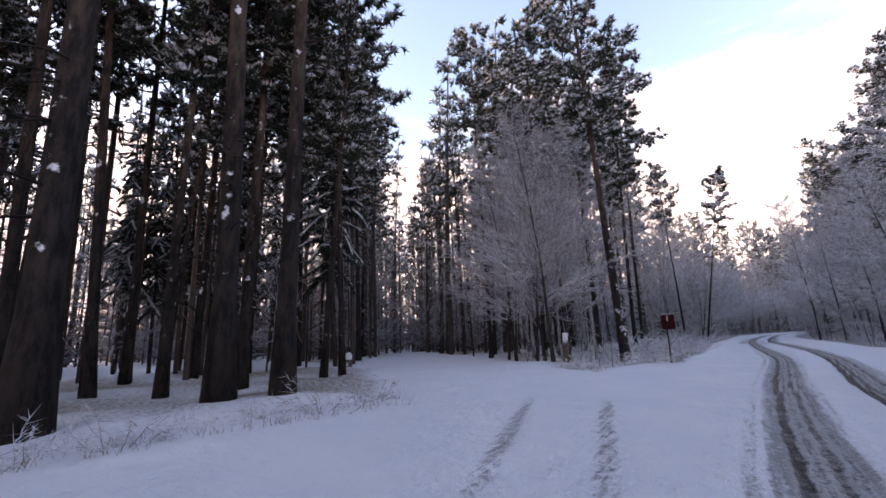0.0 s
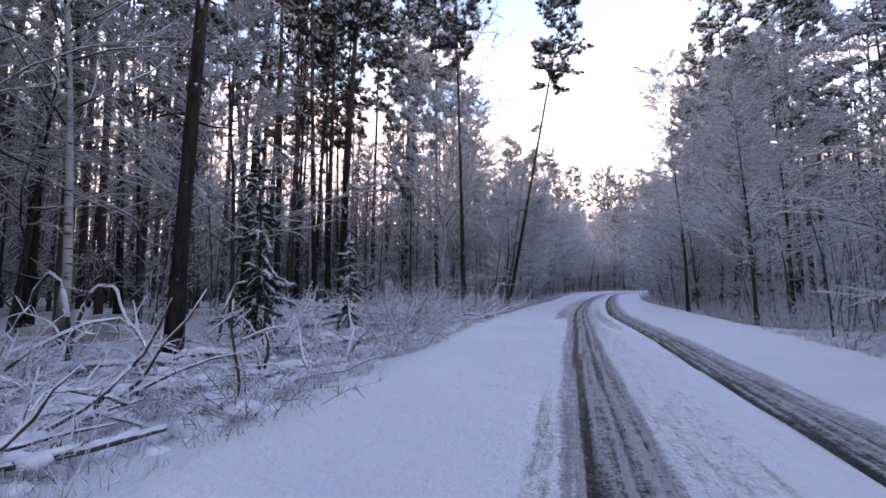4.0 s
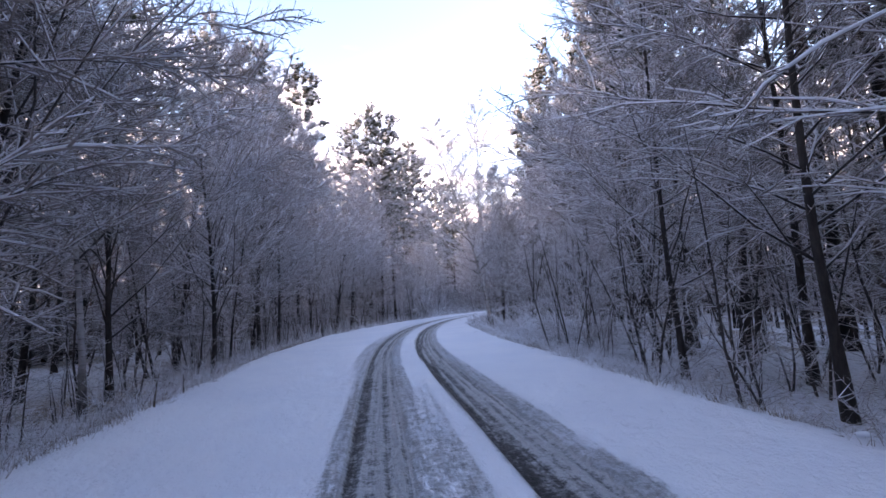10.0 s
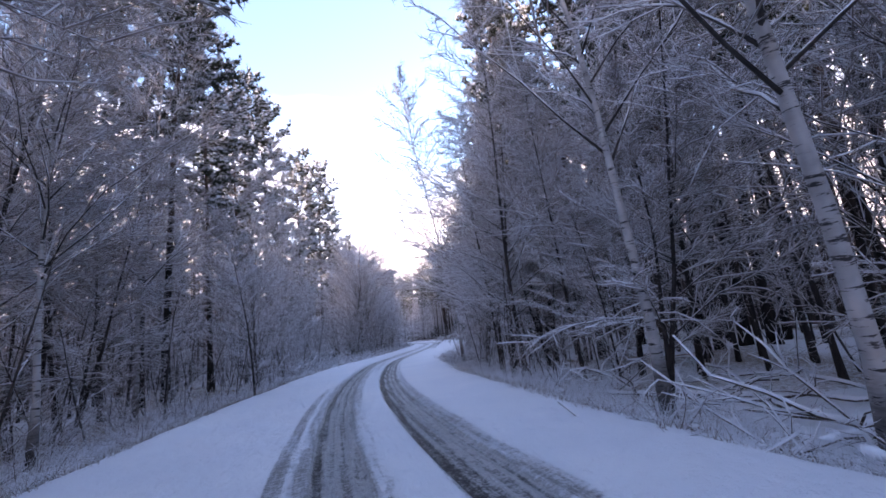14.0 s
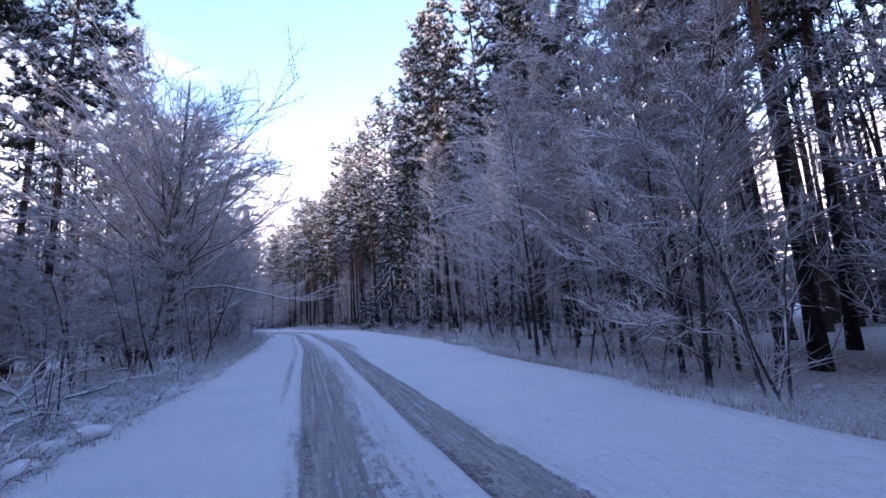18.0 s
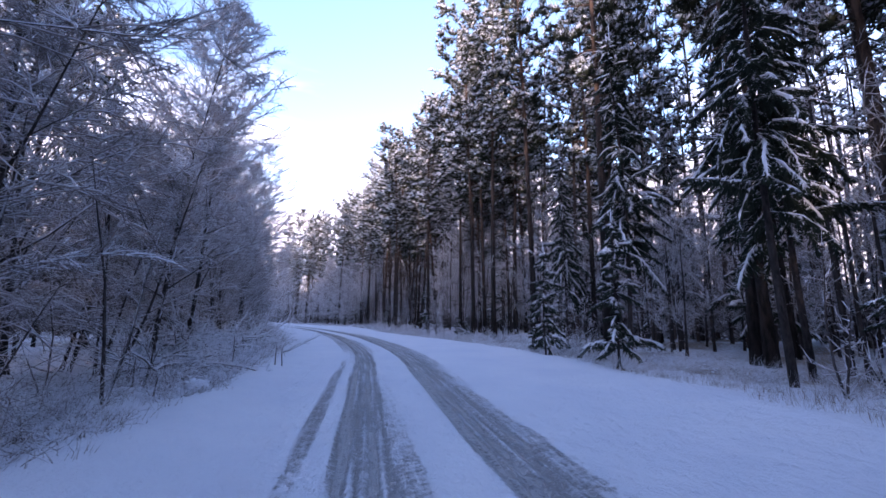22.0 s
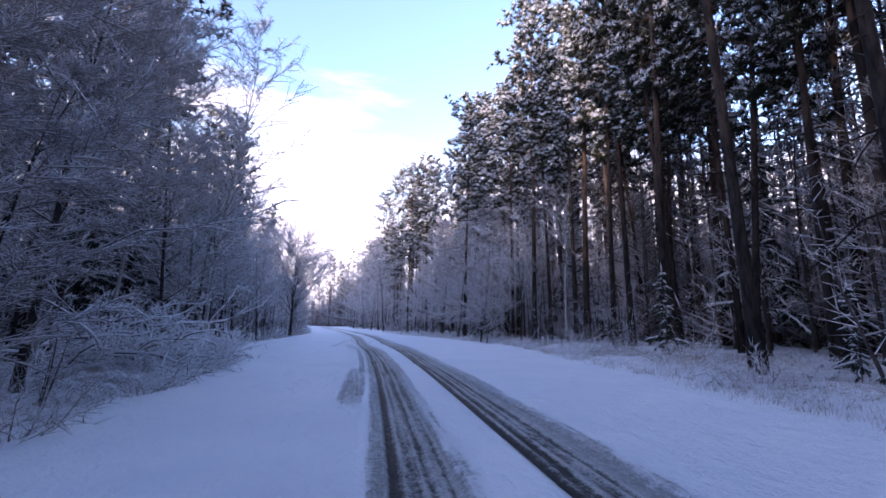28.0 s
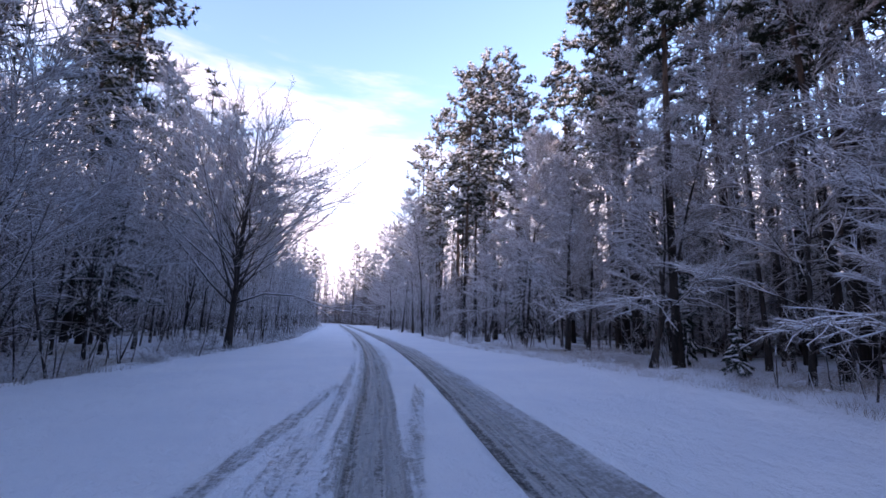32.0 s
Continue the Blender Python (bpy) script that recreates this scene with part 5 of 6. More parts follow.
# the first batch, left of the road, is added to block the low sun
pl = fill(240, 150, 335, -62, -22, 1.0) + fill(330, -60, 330, 60, 115, 1.0) + fill(330, -60, 330, -120, -62, 1.0) + fill(150, -60, 60, -80, -46, 1.0) + fill(330, -60, 340, 36, 62, 1.0) + fill(300, 60, 340, -66, -36, 1.0) + fill(150, 318, 410, 7.5, 60, 1.0) + fill(120, 318, 410, -60, -7.5, 1.0)
pl += [(float(x_), float(y_), -0.5, 1.1, float(a_), int(a_ * 9)) for x_, y_, a_ in zip(rs.uniform(-60, 60, 150), rs.uniform(405, 450, 150), rs.uniform(0, 6.28, 150))]
scatter("distant_forest", [mass(301 + k, h) for k, h in enumerate((12, 16, 19))], cut(pl, 3), (M_FAR_BARK, M_THICKET), ("stems of the distant winter forest", "dense crowns of the distant winter forest"), "forest")


# ---- saplings close to the road ----
def sapling(seed, h, stems, twigs):
    rs = np.random.RandomState(seed)
    t, c = Shape(), Shape()
    for k in range(stems):
        a = rs.uniform(0, 6.28)
        pts = bend(rs, (0.1 * math.cos(a), 0.1 * math.sin(a), -0.15), (0.25 * math.cos(a), 0.25 * math.sin(a), 1), h * rs.uniform(0.6, 1.1), 5, 0.0, 0.08)
        t.tube(pts, (0.008 + 0.005 * h) * np.array([1, 0.8, 0.6, 0.4, 0.15]), 4, cap=False)
        v = rs.uniform(0.12, 1, twigs) * 3.99
        i = v.astype(int)
        base = pts[i] + (pts[i + 1] - pts[i]) * (v - i)[:, None]
        way = unit(rs.normal(0, 1, (twigs, 3)) * np.array([1, 1, 0.5]) + np.array([0, 0, 0.45]))
        ln = h * 0.22 * (1.2 - v / 4) * rs.uniform(0.5, 1.3, twigs)
        tip = base + way * ln[:, None]
        c.spikes(base, tip, 0.010)
        m = base + (tip - base) * rs.uniform(0.3, 0.8, (twigs, 1))
        c.spikes(m, m + unit(way + rs.normal(0, 0.7, (twigs, 3))) * (ln * 0.55)[:, None], 0.008)
    return t.arrays(), c.arrays()


def on_heap(s, d, side):
    return (83 < s < 104 and d < 5.5) if side > 0 else ((22 < s < 43 and d < 6) or (200 < s < 210 and d < 5.5) or (163 < s < 181 and d < 4) or s < 19)


def edge_fill(n, s0, s1, side, spread, seed):
    r = np.random.RandomState(seed)
    out = []
    for _ in range(n):
        s = r.uniform(s0, s1)
        l, rt = (float(v) for v in snow_edges(s))
        d = 0.9 + abs(r.normal(0, spread))
        x, y = (float(v) for v in at(s, rt + d if side > 0 else l - d))
        ts, to = (float(v) for v in side_road(x, y))
        if (abs(to) < 3.4 and ts > -16) or on_heap(s, d, side):
            continue
        out.append((x, y, lay(x, y), r.uniform(0.7, 1.2), r.uniform(0, 6.28), r.randint(0, 4)))
    return out


kinds = [sapling(261 + k, h, st, tw) for k, (h, st, tw) in enumerate([(1.6, 3, 15), (2.6, 2, 22), (3.8, 2, 26), (5.0, 1, 44)])]
pl = edge_fill(90, 18, 60, -1, 5.5, 1) + edge_fill(210, 60, 120, -1, 3.5, 2) + edge_fill(190, 118, 212, -1, 4.5, 3) + edge_fill(130, 222, 300, -1, 3.0, 4)
pl += edge_fill(160, -20, 62, 1, 3.5, 5) + edge_fill(230, 60, 125, 1, 3.5, 6) + edge_fill(60, 125, 150, 1, 4.0, 7) + edge_fill(45, 150, 235, 1, 4.0, 27) + edge_fill(110, 235, 300, 1, 3.0, 8) + edge_fill(60, -40, 18, -1, 5.0, 9)
pl.sort(key=lambda q: abs(abs(along(q[0], q[1])[1][0]) - 4.0))
near, pl = pl[:300], pl[300:]
meshes = []
for t_, c_ in kinds:
    st, cr = Shape(), Shape()
    st.add(*t_)
    cr.add(*c_)
    meshes.append(joined("sapling", [(cr, M_FROST_TWIG), (st, M_LIMB)]))
for x, y, z, sc, turn, k in near:
    ob = tagged(new("sapling", meshes[int(k)]), "thin leafless sapling furred with frost", "sapling", "saplings at the roadside")
    ob.matrix_world = Matrix.Translation((x, y, z)) @ Matrix.Rotation(turn, 4, "Z") @ Matrix.Diagonal((sc, sc, sc, 1))
scatter("frosted_saplings", kinds, pl, (M_LIMB, M_FROST_TWIG), ("thin dark stems of saplings at the forest edge", "frosted twigs of saplings at the forest edge"), "undergrowth")


# ---- low brush in a band along the snow's edge ----
def low_bush(seed, size):
    rs = np.random.RandomState(seed)
    t, c = Shape(), Shape()
    for _ in range(11):
        a = rs.uniform(0, 6.28)
        pts = bend(rs, (0.15 * size * math.cos(a), 0.15 * size * math.sin(a), -0.08), (math.cos(a), math.sin(a), rs.uniform(0.4, 1.8)), size * rs.uniform(0.5, 1.2), 4, 0.16, 0.2)
        t.tube(pts, 0.007 * np.array([1, 0.8, 0.55, 0.15]), 3, cap=False)
        v = rs.uniform(0.1, 1, 12) * 2.99
        i = v.astype(int)
        base = pts[i] + (pts[i + 1] - pts[i]) * (v - i)[:, None]
        way = unit(unit(pts[-1] - pts[0]) * 0.6 + rs.normal(0, 0.75, (12, 3)))
        c.spikes(base, base + way * (size * 0.26 * rs.uniform(0.4, 1.2, 12))[:, None], 0.0065)
    return t.arrays(), c.arrays()


brush_kinds = [low_bush(281 + k, sz) for k, sz in enumerate((0.45, 0.6, 0.8, 1.05))]


def brush_band(n, s0, s1, side, spread, seed, inner=0.1):
    r = np.random.RandomState(seed)
    s = r.uniform(s0, s1, n)
    l, rt = snow_edges(s)
    d = inner + np.abs(r.normal(0, spread, n))
    off = rt + d if side > 0 else l - d
    x, y = at(s, off)
    z = height_at(s, off, x, y)
    keep = np.abs(side_road(x, y)[1]) > 3.4
    return [(*q, r.uniform(0.6, 1.2), r.uniform(0, 6.28), r.randint(0, 4)) for q in np.stack([x, y, z], 1)[keep]]


pl = brush_band(330, 20, 62, -1, 2.4, 51) + brush_band(190, 60, 118, -1, 1.3, 52) + brush_band(600, 118, 212, -1, 1.7, 53) + brush_band(80, 222, 270, -1, 1.5, 54)
pl += brush_band(90, 20, 62, 1, 1.6, 55) + brush_band(240, 60, 126, 1, 1.7, 56) + brush_band(150, 126, 235, 1, 2.2, 57, 0.5) + brush_band(60, -30, 18, -1, 2.0, 58)
scatter("roadside_brush", brush_kinds, pl, (M_BRUSH, M_BRUSH), ("bent stems of low brush at the edge of the snow", "frosted twigs of low brush at the edge of the snow"), "brush")


# ---- dry grass and brush along the edges ----
def tufts(n, s0, s1, side, spread, size, seed, inner=0.0):
    r = np.random.RandomState(seed)
    s = r.uniform(s0, s1, n)
    l, rt = snow_edges(s)
    d = inner + np.abs(r.normal(0, spread, n))
    off = np.where(side > 0, rt + d, l - d)
    x, y = at(s, off)
    keep = (np.abs(side_road(x, y)[1]) > 3.3)
    x, y, s, off = x[keep], y[keep], s[keep], off[keep]
    z = height_at(s, off, x, y)
    return np.stack([x, y, z], 1)


def grass(name, foot, blades, size, lean, mat, label, radius, seed):
    r = np.random.RandomState(seed)
    m = len(foot) * blades
    b = np.repeat(foot, blades, 0) + r.normal(0, 0.10, (m, 3)) * np.array([1, 1, 0])
    w = unit(r.normal(0, lean, (m, 3)) * np.array([1, 1, 0]) + np.array([0, 0, 1.0]))
    sh = Shape()
    sh.spikes(b - np.array([0, 0, 0.05]), b + w * (size * r.uniform(0.4, 1.4, m))[:, None], radius)
    ob = new(name, sh.mesh(name, mat))
    tagged(ob, label, "grass", kind="stuff")


foot = np.concatenate([tufts(3600, -40, 250, 1, 1.3, 0.4, 1, -0.25), tufts(3600, -40, 250, -1, 1.4, 0.4, 2, -0.25), tufts(1800, 60, 125, -1, 1.5, 0.4, 31, -0.2), tufts(900, 100, 140, 1, 1.8, 0.4, 32, -0.1), tufts(2600, 148, 235, 1, 2.6, 0.4, 33, -0.1)])
grass("dry_grass", foot, 10, 0.24, 0.5, M_GRASS, "dry straw-coloured grass with frost at the edge of the snow", 0.0038, 3)
foot = np.concatenate([tufts(1500, 20, 62, -1, 2.6, 0.5, 4), tufts(900, 118, 212, -1, 1.6, 0.5, 5), tufts(700, 75, 110, 1, 1.8, 0.5, 6), tufts(800, 100, 235, 1, 2.4, 0.5, 7), tufts(600, 60, 118, -1, 1.6, 0.5, 8)])
grass("frosted_brush", foot, 13, 0.40, 0.75, M_BRUSH, "low brush and weeds white with frost", 0.0045, 9)


# ---- lumps of snow resting in the brush ----
lrs = np.random.RandomState(12)
foot = np.concatenate([tufts(420, 18, 62, -1, 2.4, 0.5, 21, 0.2), tufts(240, 62, 120, -1, 1.5, 0.5, 22, 0.2), tufts(360, 118, 212, -1, 1.7, 0.5, 23, 0.2), tufts(300, 60, 130, 1, 1.8, 0.5, 24, 0.2), tufts(260, 130, 240, 1, 2.2, 0.5, 25, 0.2)])
lumps = Shape()
lumps.pads(foot + np.array([0, 0, 1.0]) * lrs.uniform(0.0, 0.12, (len(foot), 1)), lrs.uniform(0.03, 0.09, len(foot)), lrs, 0.45)
tagged(new("snow_lumps", lumps.mesh("snow_lumps", M_SNOW)), "lumps of snow resting on the brush and grass", "snow", kind="stuff")
foot = np.concatenate([tufts(330, 20, 43, -1, 2.6, 0.5, 41, 0.3), tufts(120, 200, 210, -1, 2.0, 0.5, 42, 0.3), tufts(150, 162, 182, -1, 1.8, 0.5, 43, 0.2), tufts(140, 84, 97, 1, 1.8, 0.5, 44, 0.2)])
mounds = Shape()
mounds.pads(foot + np.array([0, 0, 1.0]) * lrs.uniform(0.0, 0.22, (len(foot), 1)), lrs.uniform(0.04, 0.12, len(foot)), lrs, 0.55)
foot = np.concatenate([tufts(420, 19, 43, -1, 2.2, 0.5, 71, 0.1), tufts(90, 200, 210, -1, 2.0, 0.5, 72, 0.2), tufts(130, 160, 182, -1, 1.6, 0.5, 73, 0.1), tufts(130, 116, 135, -1, 1.5, 0.5, 74, 0.1)])
mounds.pads(foot + np.array([0, 0, 1.0]) * lrs.uniform(-0.03, 0.10, (len(foot), 1)), lrs.uniform(0.10, 0.25, len(foot)), lrs, 0.38)
tagged(new("snow_mounds", mounds.mesh("snow_mounds", M_SNOW)), "small mounds of snow lying over windfall and brush", "snow", kind="stuff")
foot = np.concatenate([tufts(1300, 20, 43, -1, 2.8, 0.5, 45, 0.2), tufts(260, 162, 182, -1, 2.0, 0.5, 46, 0.1), tufts(220, 200, 210, -1, 2.0, 0.5, 47, 0.3), tufts(260, 84, 97, 1, 2.0, 0.5, 48, 0.2)])
grass("dark_twigs", foot, 6, 0.28, 1.5, M_DEADWOOD, "dark broken twigs poking out of the snow", 0.006, 49)


# ---- the sign at the side road ----
def text_shape(body, size, depth, weight):
    cu = bpy.data.curves.new("numeral", "FONT")
    cu.body, cu.size, cu.extrude, cu.align_x, cu.align_y = body, size, depth, "CENTER", "CENTER"
    cu.offset = weight
    ob = bpy.data.objects.new("numeral", cu)
    scene.collection.objects.link(ob)
    bpy.context.view_layer.update()
    me = bpy.data.meshes.new_from_object(ob.evaluated_get(bpy.context.evaluated_depsgraph_get()))
    bpy.data.objects.remove(ob)
    return me


def box_mesh(name, sx, sy, sz, mat, bevel=0.01):
    bm = bmesh.new()
    bmesh.ops.create_cube(bm, size=1.0)
    bmesh.ops.scale(bm, vec=(sx, sy, sz), verts=bm.verts)
    bmesh.ops.bevel(bm, geom=bm.edges[:], offset=bevel, segments=2, affect="EDGES")
    me = bpy.data.meshes.new(name)
    bm.to_mesh(me)
    bm.free()
    me.materials.append(mat)
    return me


def sign(x, y, turn):
    root = thing("road_sign", "dark red square sign with white numeral on a thin post", "sign")
    root.matrix_world = Matrix.Translation((x, y, lay(x, y))) @ Matrix.Rotation(radians(turn), 4, "Z")
    sh = Shape()
    sh.tube([(0.0, 0, -0.3), (0.005, 0, 0.6), (0.0, 0, 1.85)], [0.028, 0.027, 0.026], 8)
    part("post", sh, M_POST, root, "thin dark rusty metal post")
    board = part("board", box_mesh("board", 0.50, 0.025, 0.60, M_SIGN_RED, 0.008), M_SIGN_RED, root, "dark red painted square board")
    board.location = (0.06, -0.045, 1.62)
    me = text_shape("1", 0.30, 0.002, 0.005)
    me.materials.clear()
    me.materials.append(M_SIGN_WHITE)
    num = part("numeral", me, M_SIGN_WHITE, board, "white painted numeral one")
    num.rotation_euler = (radians(90), 0, 0)
    num.location = (-0.02, -0.0155, 0.13)
    cap = Shape()
    cap.tube([(-0.18, -0.045, 1.925), (0.06, -0.045, 1.935), (0.29, -0.045, 1.925)], [0.012, 0.02, 0.012], 6)
    part("snow_cap", cap, M_SNOW, root, "thin ridge of snow")
    return root


sign(-0.53, -23.71, 27)


# ---- fallen logs, stumps, branches ----
def log_thing(x0, y0, x1, y1, r, rise=0.0, stubs=4, seed=0, label="fallen log under a ridge of snow", z0=None, snow=True):
    rs_ = np.random.RandomState(seed + 400)
    root = thing("fallen_log", label, "log", "fallen logs beside the road")
    mx, my = (x0 + x1) / 2, (y0 + y1) / 2
    base = lay(mx, my)
    root.location = (mx, my, base)
    a = np.array([x0 - mx, y0 - my, (lay(x0, y0) - base if z0 is None else z0) + r * 0.7])
    b = np.array([x1 - mx, y1 - my, lay(x1, y1) - base + r * 0.6 + rise])
    u = np.linspace(0, 1, 9)[:, None]
    line = a + (b - a) * u + rs_.normal(0, 0.035, (9, 3)) * np.sin(u * 3.14)
    stem = Shape()
    stem.tube(line, r * (1 - 0.55 * u[:, 0]), 8)
    part("stem", stem, M_DEADWOOD, root)
    if snow:
        ridge = Shape()
        fine_u = np.linspace(0.08, 0.95, 26)
        mid = np.stack([np.interp(fine_u, u[:, 0], line[:, q]) for q in range(3)], 1)
        ridge.tube(mid + np.array([0, 0, r * 0.55]) + rs_.normal(0, r * 0.12, (26, 3)), r * (0.80 - 0.45 * fine_u) * np.clip(rs_.normal(0.8, 0.35, 26), 0.12, 1.25), 7)
        part("snow_ridge", ridge, M_SNOW, root, "thick ridge of snow")
    for _ in range(stubs):
        p = line[rs_.randint(1, 8)]
        tw = Shape()
        ang = rs_.uniform(0, 6.28)
        pts = bend(rs_, p, (math.cos(ang), math.sin(ang), rs_.uniform(0.2, 1.1)), rs_.uniform(0.4, 1.6), 5, 0.03, 0.2)
        tw.tube(pts, r * 0.28 * np.array([1, 0.8, 0.6, 0.4, 0.15]) + 0.004, 5)
        part("branch", tw, M_DEADWOOD, root)
    return root


for k, (s0, o0, s1, o1, r, rise) in enumerate([
        (23.6, -6.4, 27.6, -3.7, 0.15, 0.0), (26.0, -5.4, 29.2, -3.9, 0.12, 0.05), (25.0, -4.2, 29.5, -3.3, 0.07, 0.1), (29.8, -5.6, 33.4, -3.8, 0.12, 0.0),
        (30.2, -4.0, 32.9, -3.3, 0.08, 0.0), (33.0, -6.0, 36.5, -3.8, 0.08, 0.15), (38.6, -4.5, 40.2, -2.6, 0.07, 0.15), (35.0, -8.0, 39.0, -5.5, 0.09, 0.3), (21.2, -4.6, 23.4, -3.4, 0.06, 0.0),
        (24.6, -5.0, 27.0, -6.4, 0.12, 0.1), (27.4, -6.8, 30.6, -5.0, 0.13, 0.05), (28.2, -3.8, 30.4, -4.9, 0.10, 0.12), (31.0, -6.8, 34.2, -5.2, 0.11, 0.2), (22.4, -4.2, 25.2, -3.6, 0.10, 0.0), (33.6, -4.2, 36.4, -3.4, 0.09, 0.0),
        (43.0, -4.6, 47.5, -3.6, 0.07, 0.1), (50.0, -3.9, 53.5, -3.4, 0.06, 0.0),
        (100.2, 7.6, 102.6, 5.6, 0.07, 0.05), (99.0, 6.8, 102.0, 8.4, 0.06, 0.25), (101.5, 6.0, 97.5, 9.0, 0.05, 0.2), (95.2, 6.8, 99.6, 6.3, 0.07, 0.1),
        (98.5, -9.6, 101.5, -6.4, 0.06, 0.2), (97.0, -6.4, 101.0, -5.0, 0.05, 0.1),
        (141.0, -7.0, 142.5, -3.6, 0.05, 0.2), (128.0, -5.5, 133.0, -4.0, 0.06, 0.2), (124.0, -5.0, 127.0, -3.2, 0.05, 0.1),
        (165.6, -6.4, 170.8, -4.6, 0.11, 0.0), (167.0, -4.2, 171.5, -5.6, 0.08, 0.3), (166.5, -5.6, 169.0, -3.7, 0.07, 0.15), (168.5, -7.5, 170.5, -4.2, 0.07, 0.4),
        (185.8, -6.6, 190.0, -5.0, 0.10, 0.05), (184.5, -5.2, 187.0, -4.6, 0.07, 0.0), (187.0, -7.0, 191.5, -5.4, 0.06, 0.3),
        (204.5, -8.0, 207.5, -4.6, 0.10, 0.0), (203.5, -6.0, 206.0, -5.0, 0.07, 0.1), (205.0, -9.0, 208.5, -6.5, 0.08, 0.5), (204.0, -7.4, 207.6, -7.6, 0.06, 0.7)]):
    xa, ya = (float(v) for v in at(s0, o0))
    xb, yb = (float(v) for v in at(s1, o1))
    log_thing(xa, ya, xb, yb, r, rise, 5, k)
# a dead tree propped aslant in the wood
log_thing(26.5, 121.0, 23.6, 120.2, 0.09, 4.6, 6, 90, "dead trunk leaning aslant with snow on it", snow=False)
log_thing(29.0, 121.6, 24.5, 117.5, 0.09, 0.9, 5, 91, "broken branch propped on the fallen wood")


# heaps of cut branches under snow
def branch_mesh(seed, length, r):
    rs_ = np.random.RandomState(seed + 900)
    wood_, snow_ = Shape(), Shape()

    def limb(start, way, ln, rad, n):
        pts = bend(rs_, start, way, ln, n, 0.03, 0.27)
        rr = rad * np.linspace(1, 0.2, n)
        wood_.tube(pts, rr, 5)
        snow_.tube(pts + np.array([0, 0, 1.0]) * (rr * 0.9 + 0.004)[:, None] + rs_.normal(0, rad * 0.15, (n, 3)), rr * rs_.uniform(0.7, 1.5, n) + 0.006, 5)
        return pts
    main = limb((0, 0, 0), (1, 0, 0.05), length, r, 8)
    for q in range(8):
        b = main[rs_.randint(1, 7)]
        sub = limb(b, np.array([0.8, 0, 0]) + rs_.normal(0, 0.7, 3), length * rs_.uniform(0.2, 0.45), r * 0.45, 5)
        for w in range(5):
            c = sub[rs_.randint(1, 5)]
            limb(c, unit(sub[-1] - sub[0]) + rs_.normal(0, 0.6, 3), length * rs_.uniform(0.06, 0.16), r * 0.2, 3)
    return joined("branch", [(wood_, M_DEADWOOD), (snow_, M_SNOW)])


BRANCHES = [branch_mesh(k, ln, r) for k, (ln, r) in enumerate([(3.4, 0.028), (2.6, 0.022), (4.2, 0.038), (2.0, 0.018), (3.0, 0.032)])]


def branch_heap(s0, s1, o0, o1, n, top, seed, label, small=1.0):
    r = random.Random(seed)
    mx, my = (float(v) for v in at((s0 + s1) / 2, (o0 + o1) / 2))
    base = lay(mx, my)
    root = thing("brush_heap", label, "brush heap", "heaps of fallen branches")
    root.location = (mx, my, base)
    for k in range(n):
        u, v = r.random(), r.random()
        x, y = (float(q) for q in at(s0 + (s1 - s0) * u, o0 + (o1 - o0) * v))
        mound = math.sin(math.pi * (0.12 + 0.76 * u)) * math.sin(math.pi * (0.15 + 0.7 * v))
        ob = part("branch", BRANCHES[k % 5], M_DEADWOOD, root)
        ob.location = (x - mx, y - my, lay(x, y) - base + 0.05 + top * mound * r.random())
        ob.rotation_euler = (r.uniform(-0.5, 0.5), r.uniform(-0.42, 0.12), r.uniform(0, 6.28))
        k_ = small * r.uniform(0.65, 1.1)
        ob.scale = (k_, k_, k_)


branch_heap(83.0, 93.0, 5.3, 8.8, 150, 0.9, 1, "wide heap of cut branches white with snow", 0.68)
branch_heap(201.5, 208.0, -8.5, -4.7, 84, 1.5, 2, "heap of broken branches and trunks under snow")
branch_heap(163.0, 173.0, -7.0, -3.4, 96, 0.95, 3, "low heap of fallen branches under snow", 0.85)
branch_heap(173.0, 180.0, -7.2, -4.4, 22, 0.5, 4, "low heap of fallen branches under snow")
branch_heap(24.0, 32.0, -8.5, -4.0, 62, 0.5, 5, "scattered broken branches bent under snow", 0.7)
branch_heap(32.0, 42.0, -8.5, -4.0, 70, 0.6, 6, "scattered broken branches bent under snow", 0.75)
branch_heap(17.6, 20.4, -4.6, -2.6, 26, 0.25, 10, "small pile of twigs at the foot of the pine", 0.38)
branch_heap(96.5, 103.0, 6.0, 9.5, 18, 0.5, 7, "low heap of fallen branches under snow")
branch_heap(120.0, 134.0, -6.0, -3.6, 26, 0.4, 8, "scattered branches among frosted weeds")
branch_heap(183.0, 191.0, -7.5, -5.0, 22, 0.5, 9, "low heap of fallen branches under snow")


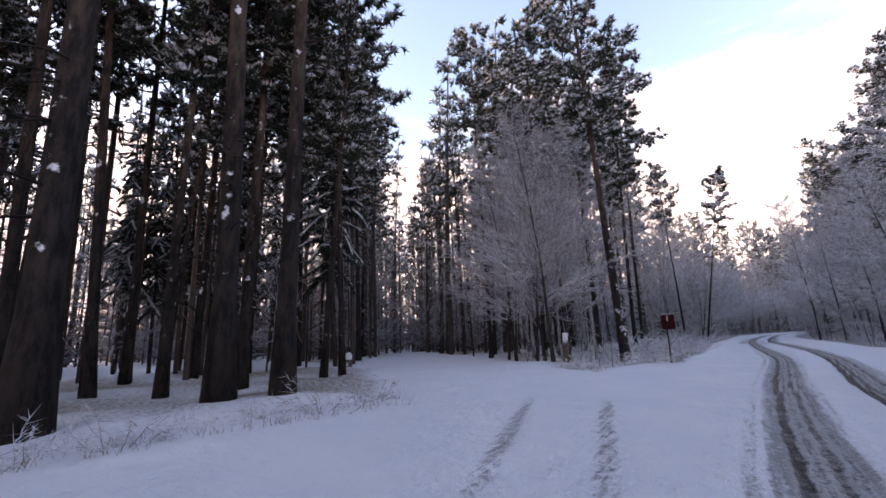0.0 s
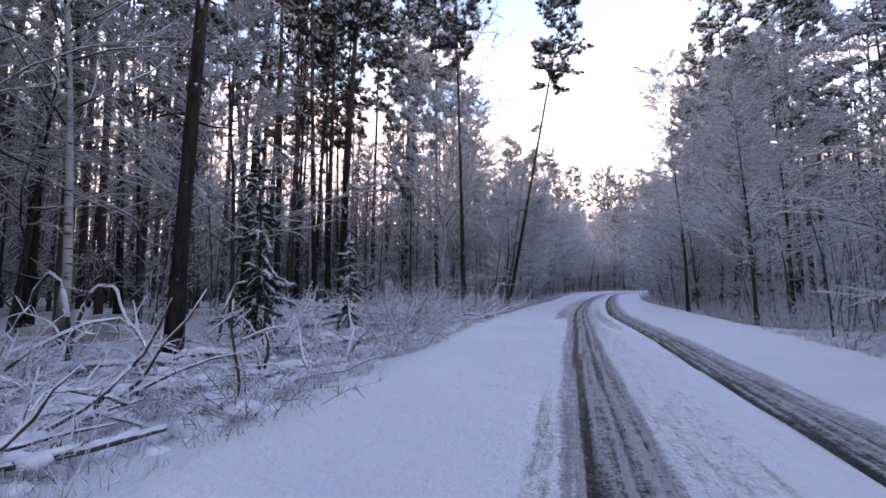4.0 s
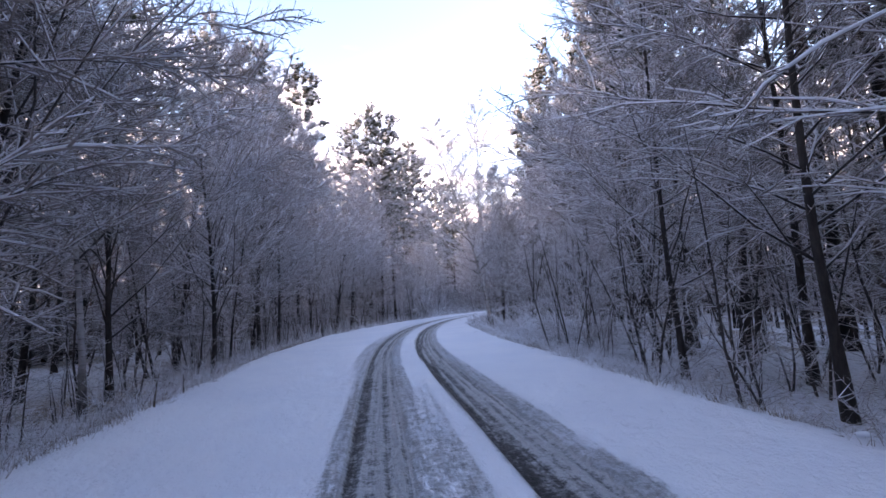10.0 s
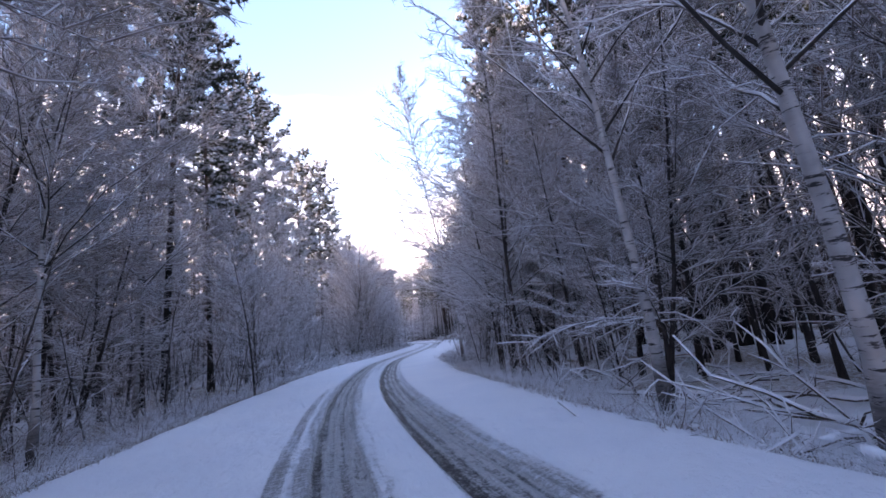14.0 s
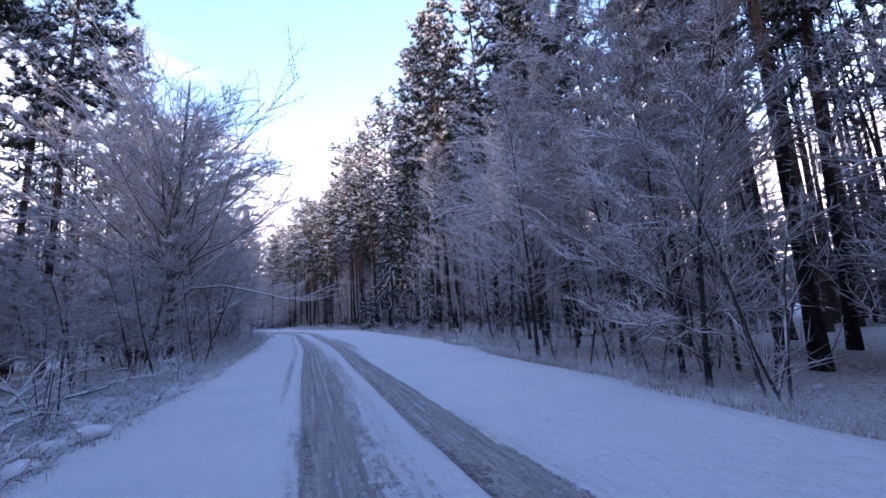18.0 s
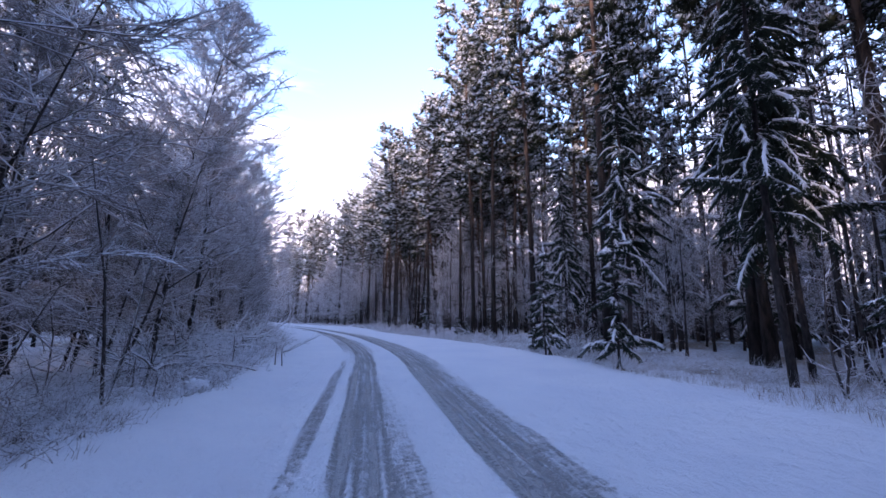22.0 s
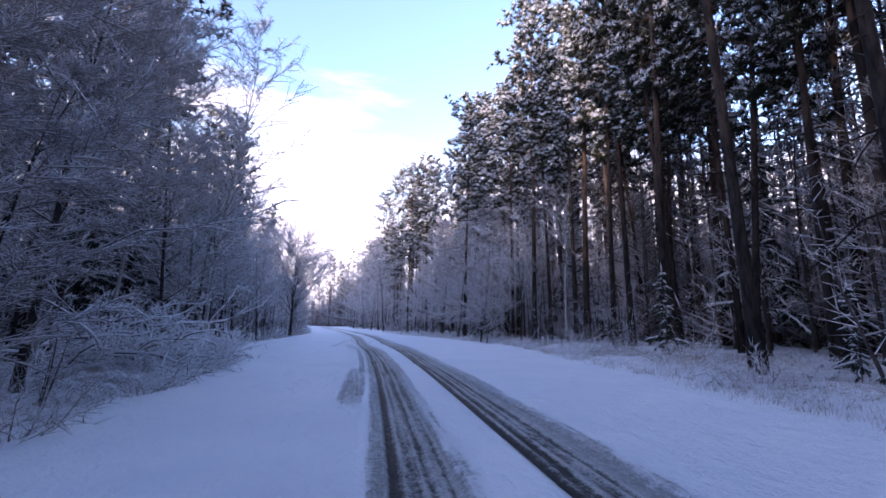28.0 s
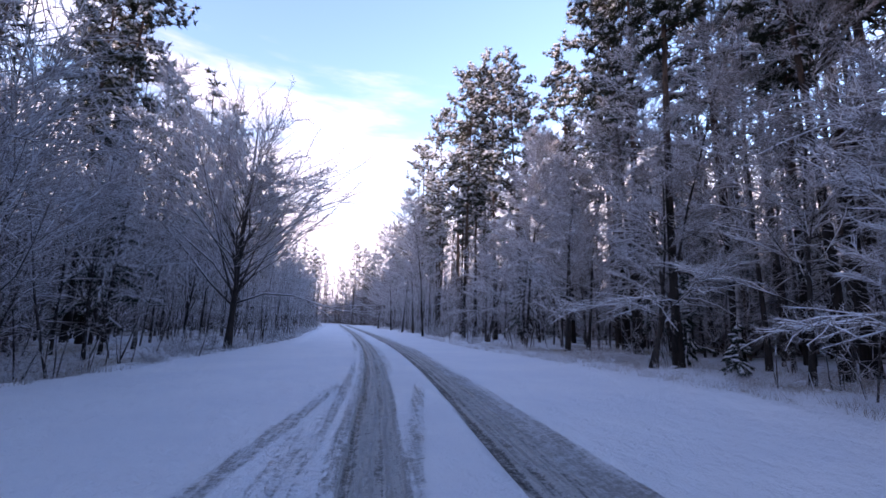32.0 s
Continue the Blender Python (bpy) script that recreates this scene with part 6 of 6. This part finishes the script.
def arch(s, o, span, high, turn, seed):
    """A young stem bowed to the ground by snow."""
    rs_ = np.random.RandomState(seed + 950)
    x, y = (float(v) for v in at(s, o))
    root = thing("bowed_sapling", "young stem bowed to the ground by snow", "sapling", "stems bowed by snow")
    root.location = (x, y, lay(x, y))
    root.rotation_euler = (0, 0, radians(turn))
    u = np.linspace(0, 1, 12)
    pts = np.stack([span * u ** 1.3, 0.08 * np.sin(u * 5), high * np.sin(np.pi * u ** 0.75) - 0.08], 1) + rs_.normal(0, 0.025, (12, 3))
    rr = np.linspace(0.034, 0.014, 12)
    sh, sn = Shape(), Shape()
    sh.tube(pts, rr, 6)
    part("stem", sh, M_DEADWOOD, root)
    sn.tube(pts[1:] + np.array([0, 0, 0.03]), rr[1:] * rs_.uniform(0.5, 1.5, 11), 6)
    part("snow_ridge", sn, M_SNOW, root, "ridge of snow")
    for _ in range(4):
        tw = Shape()
        tw.tube(bend(rs_, pts[rs_.randint(3, 10)], rs_.normal(0, 1, 3) + np.array([0.3, 0, 0.2]), rs_.uniform(0.3, 0.9), 4, 0.08, 0.2), [0.010, 0.008, 0.006, 0.002], 4)
        part("twig", tw, M_DEADWOOD, root)


for k, (s, o, span, high, turn) in enumerate([(31.2, -7.2, 1.3, 1.3, 30), (32.4, -9.0, 1.6, 1.6, 200), (29.0, -6.5, 1.2, 1.0, 120), (34.5, -7.8, 1.8, 1.5, 60), (36.8, -6.2, 1.4, 0.9, 330), (27.5, -8.0, 1.5, 1.4, 250),
                                              (24.8, -6.4, 1.2, 1.1, 20), (90.0, 8.4, 1.4, 1.0, 150), (204.0, -7.0, 1.8, 1.7, 80), (206.0, -8.0, 1.6, 1.4, 260),
                                              (169.0, -6.5, 1.8, 1.2, 40), (46.0, -5.0, 1.3, 1.0, 90), (101.0, -6.0, 1.6, 1.2, 10), (126.0, -5.2, 1.4, 1.1, 300)]):
    arch(s, o, span, high, turn, k)

# bare trunks leaning in the wood, one pale, one dark
log_thing(28.6, 130.4, 25.6, 129.4, 0.085, 4.6, 4, 95, "thin dark trunk leaning aslant in the wood", snow=False)
log_thing(20.6, 128.0, 24.2, 131.5, 0.11, 7.2, 3, 96, "pale trunk leaning aslant in the wood", snow=False)


def stump(x, y, r, h, seed, label="broken tree stump capped with snow"):
    rs_ = np.random.RandomState(seed + 700)
    root = thing("stump", label, "stump", "stumps by the road")
    root.location = (x, y, lay(x, y))
    sh = Shape()
    sh.tube([(0, 0, -0.2), (0.01, 0, 0.1), (0.02, 0.01, h * 0.6), (0.03, 0.02, h)], [r * 1.35, r * 1.1, r, r * 0.92], 9)
    part("stem", sh, M_DEADWOOD, root)
    cap = Shape()
    cap.pads([(0.03, 0.02, h + 0.03)], r * 1.05, rs_, 0.6)
    part("snow_cap", cap, M_SNOW, root, "rounded cap of snow")


for k, (x, y, r, h) in enumerate([(-5.1, -23.5, 0.13, 1.25), (-15.5, -28.4, 0.22, 0.55), (5.2, 50.6, 0.10, 0.55), (-2.6, -18.4, 0.09, 0.4), (49.4, 140.6, 0.06, 0.8), (24.6, 83.0, 0.10, 0.25), (11.0, 68.5, 0.12, 0.2)]):
    stump(x, y, r, h, k)


def stick(x, y, h, lean, seed):
    rs_ = np.random.RandomState(seed + 800)
    sh = Shape()
    sh.tube(bend(rs_, (0, 0, -0.1), (lean, 0.1 * lean, 1), h, 5, 0.0, 0.05), [0.016, 0.014, 0.012, 0.010, 0.006], 5)
    for _ in range(3):
        p = np.array([0, 0, h * rs_.uniform(0.4, 0.8)])
        sh.tube(bend(rs_, p, rs_.normal(0, 1, 3) + np.array([0, 0, 0.6]), h * 0.3, 3, 0, 0.1), [0.007, 0.005, 0.002], 3)
    ob = new("dead_stem", sh.mesh("dead_stem", M_DEADWOOD))
    ob.location = (x, y, lay(x, y))
    ob.rotation_euler = (0, 0, rs_.uniform(0, 6))
    tagged(ob, "thin dead upright stem standing in the snow", "stick", "dead stems at the roadside")


srs = random.Random(31)
for k in range(90):
    s = srs.uniform(15, 235)
    l, r = (float(v) for v in snow_edges(s))
    o = (l - srs.uniform(-0.3, 2.5)) if srs.random() < 0.55 else (r + srs.uniform(-0.3, 2.5))
    x, y = (float(v) for v in at(s, o))
    if clear_of(x, y, 0.2):
        stick(x, y, srs.uniform(0.4, 1.2), srs.uniform(-0.25, 0.25), k)
for k, (x, y, h) in enumerate([(28.1, 114.8, 0.75), (28.25, 114.7, 0.7), (-2.8, -25.4, 0.6)]):
    stick(x, y, h, 0.08, 200 + k)

# snow caught on the bark of the pine by the sign
bigs = [o for o in scene.objects if o.get("label", "").startswith("leaning pine with snow caught")]
crs = np.random.RandomState(5)
for o in bigs:
    for z_, a_, r_ in ((0.30, -0.4, 0.07), (0.42, -0.6, 0.08), (0.55, -0.8, 0.05), (0.95, -0.3, 0.04), (1.35, -0.5, 0.06), (1.55, -0.8, 0.07), (1.60, -0.4, 0.09), (1.66, -1.2, 0.06), (2.2, -0.3, 0.08),
                       (2.32, -0.7, 0.10), (2.38, -1.1, 0.08), (2.44, -1.5, 0.05), (2.6, -0.2, 0.05), (3.4, -0.4, 0.06), (4.4, -0.9, 0.05), (5.6, -0.5, 0.06)):
        sh = Shape()
        inv = o.matrix_world.inverted().to_3x3()
        d_ = inv @ Vector((math.cos(a_), math.sin(a_), 0))
        rr = 0.22 * (1 - 0.86 * (z_ / 26) ** 1.2)
        sh.pads(np.array([(d_.x * rr, d_.y * rr, z_)]) + crs.normal(0, 0.7 * r_, (14, 3)) * (1 - 0.8 * abs(np.array([d_.x, d_.y, 0.0]))), r_ * crs.uniform(0.12, 0.5, 14), crs, 0.6)
        part("snow_clump", sh, M_SNOW, o, "clump of snow stuck to the bark")
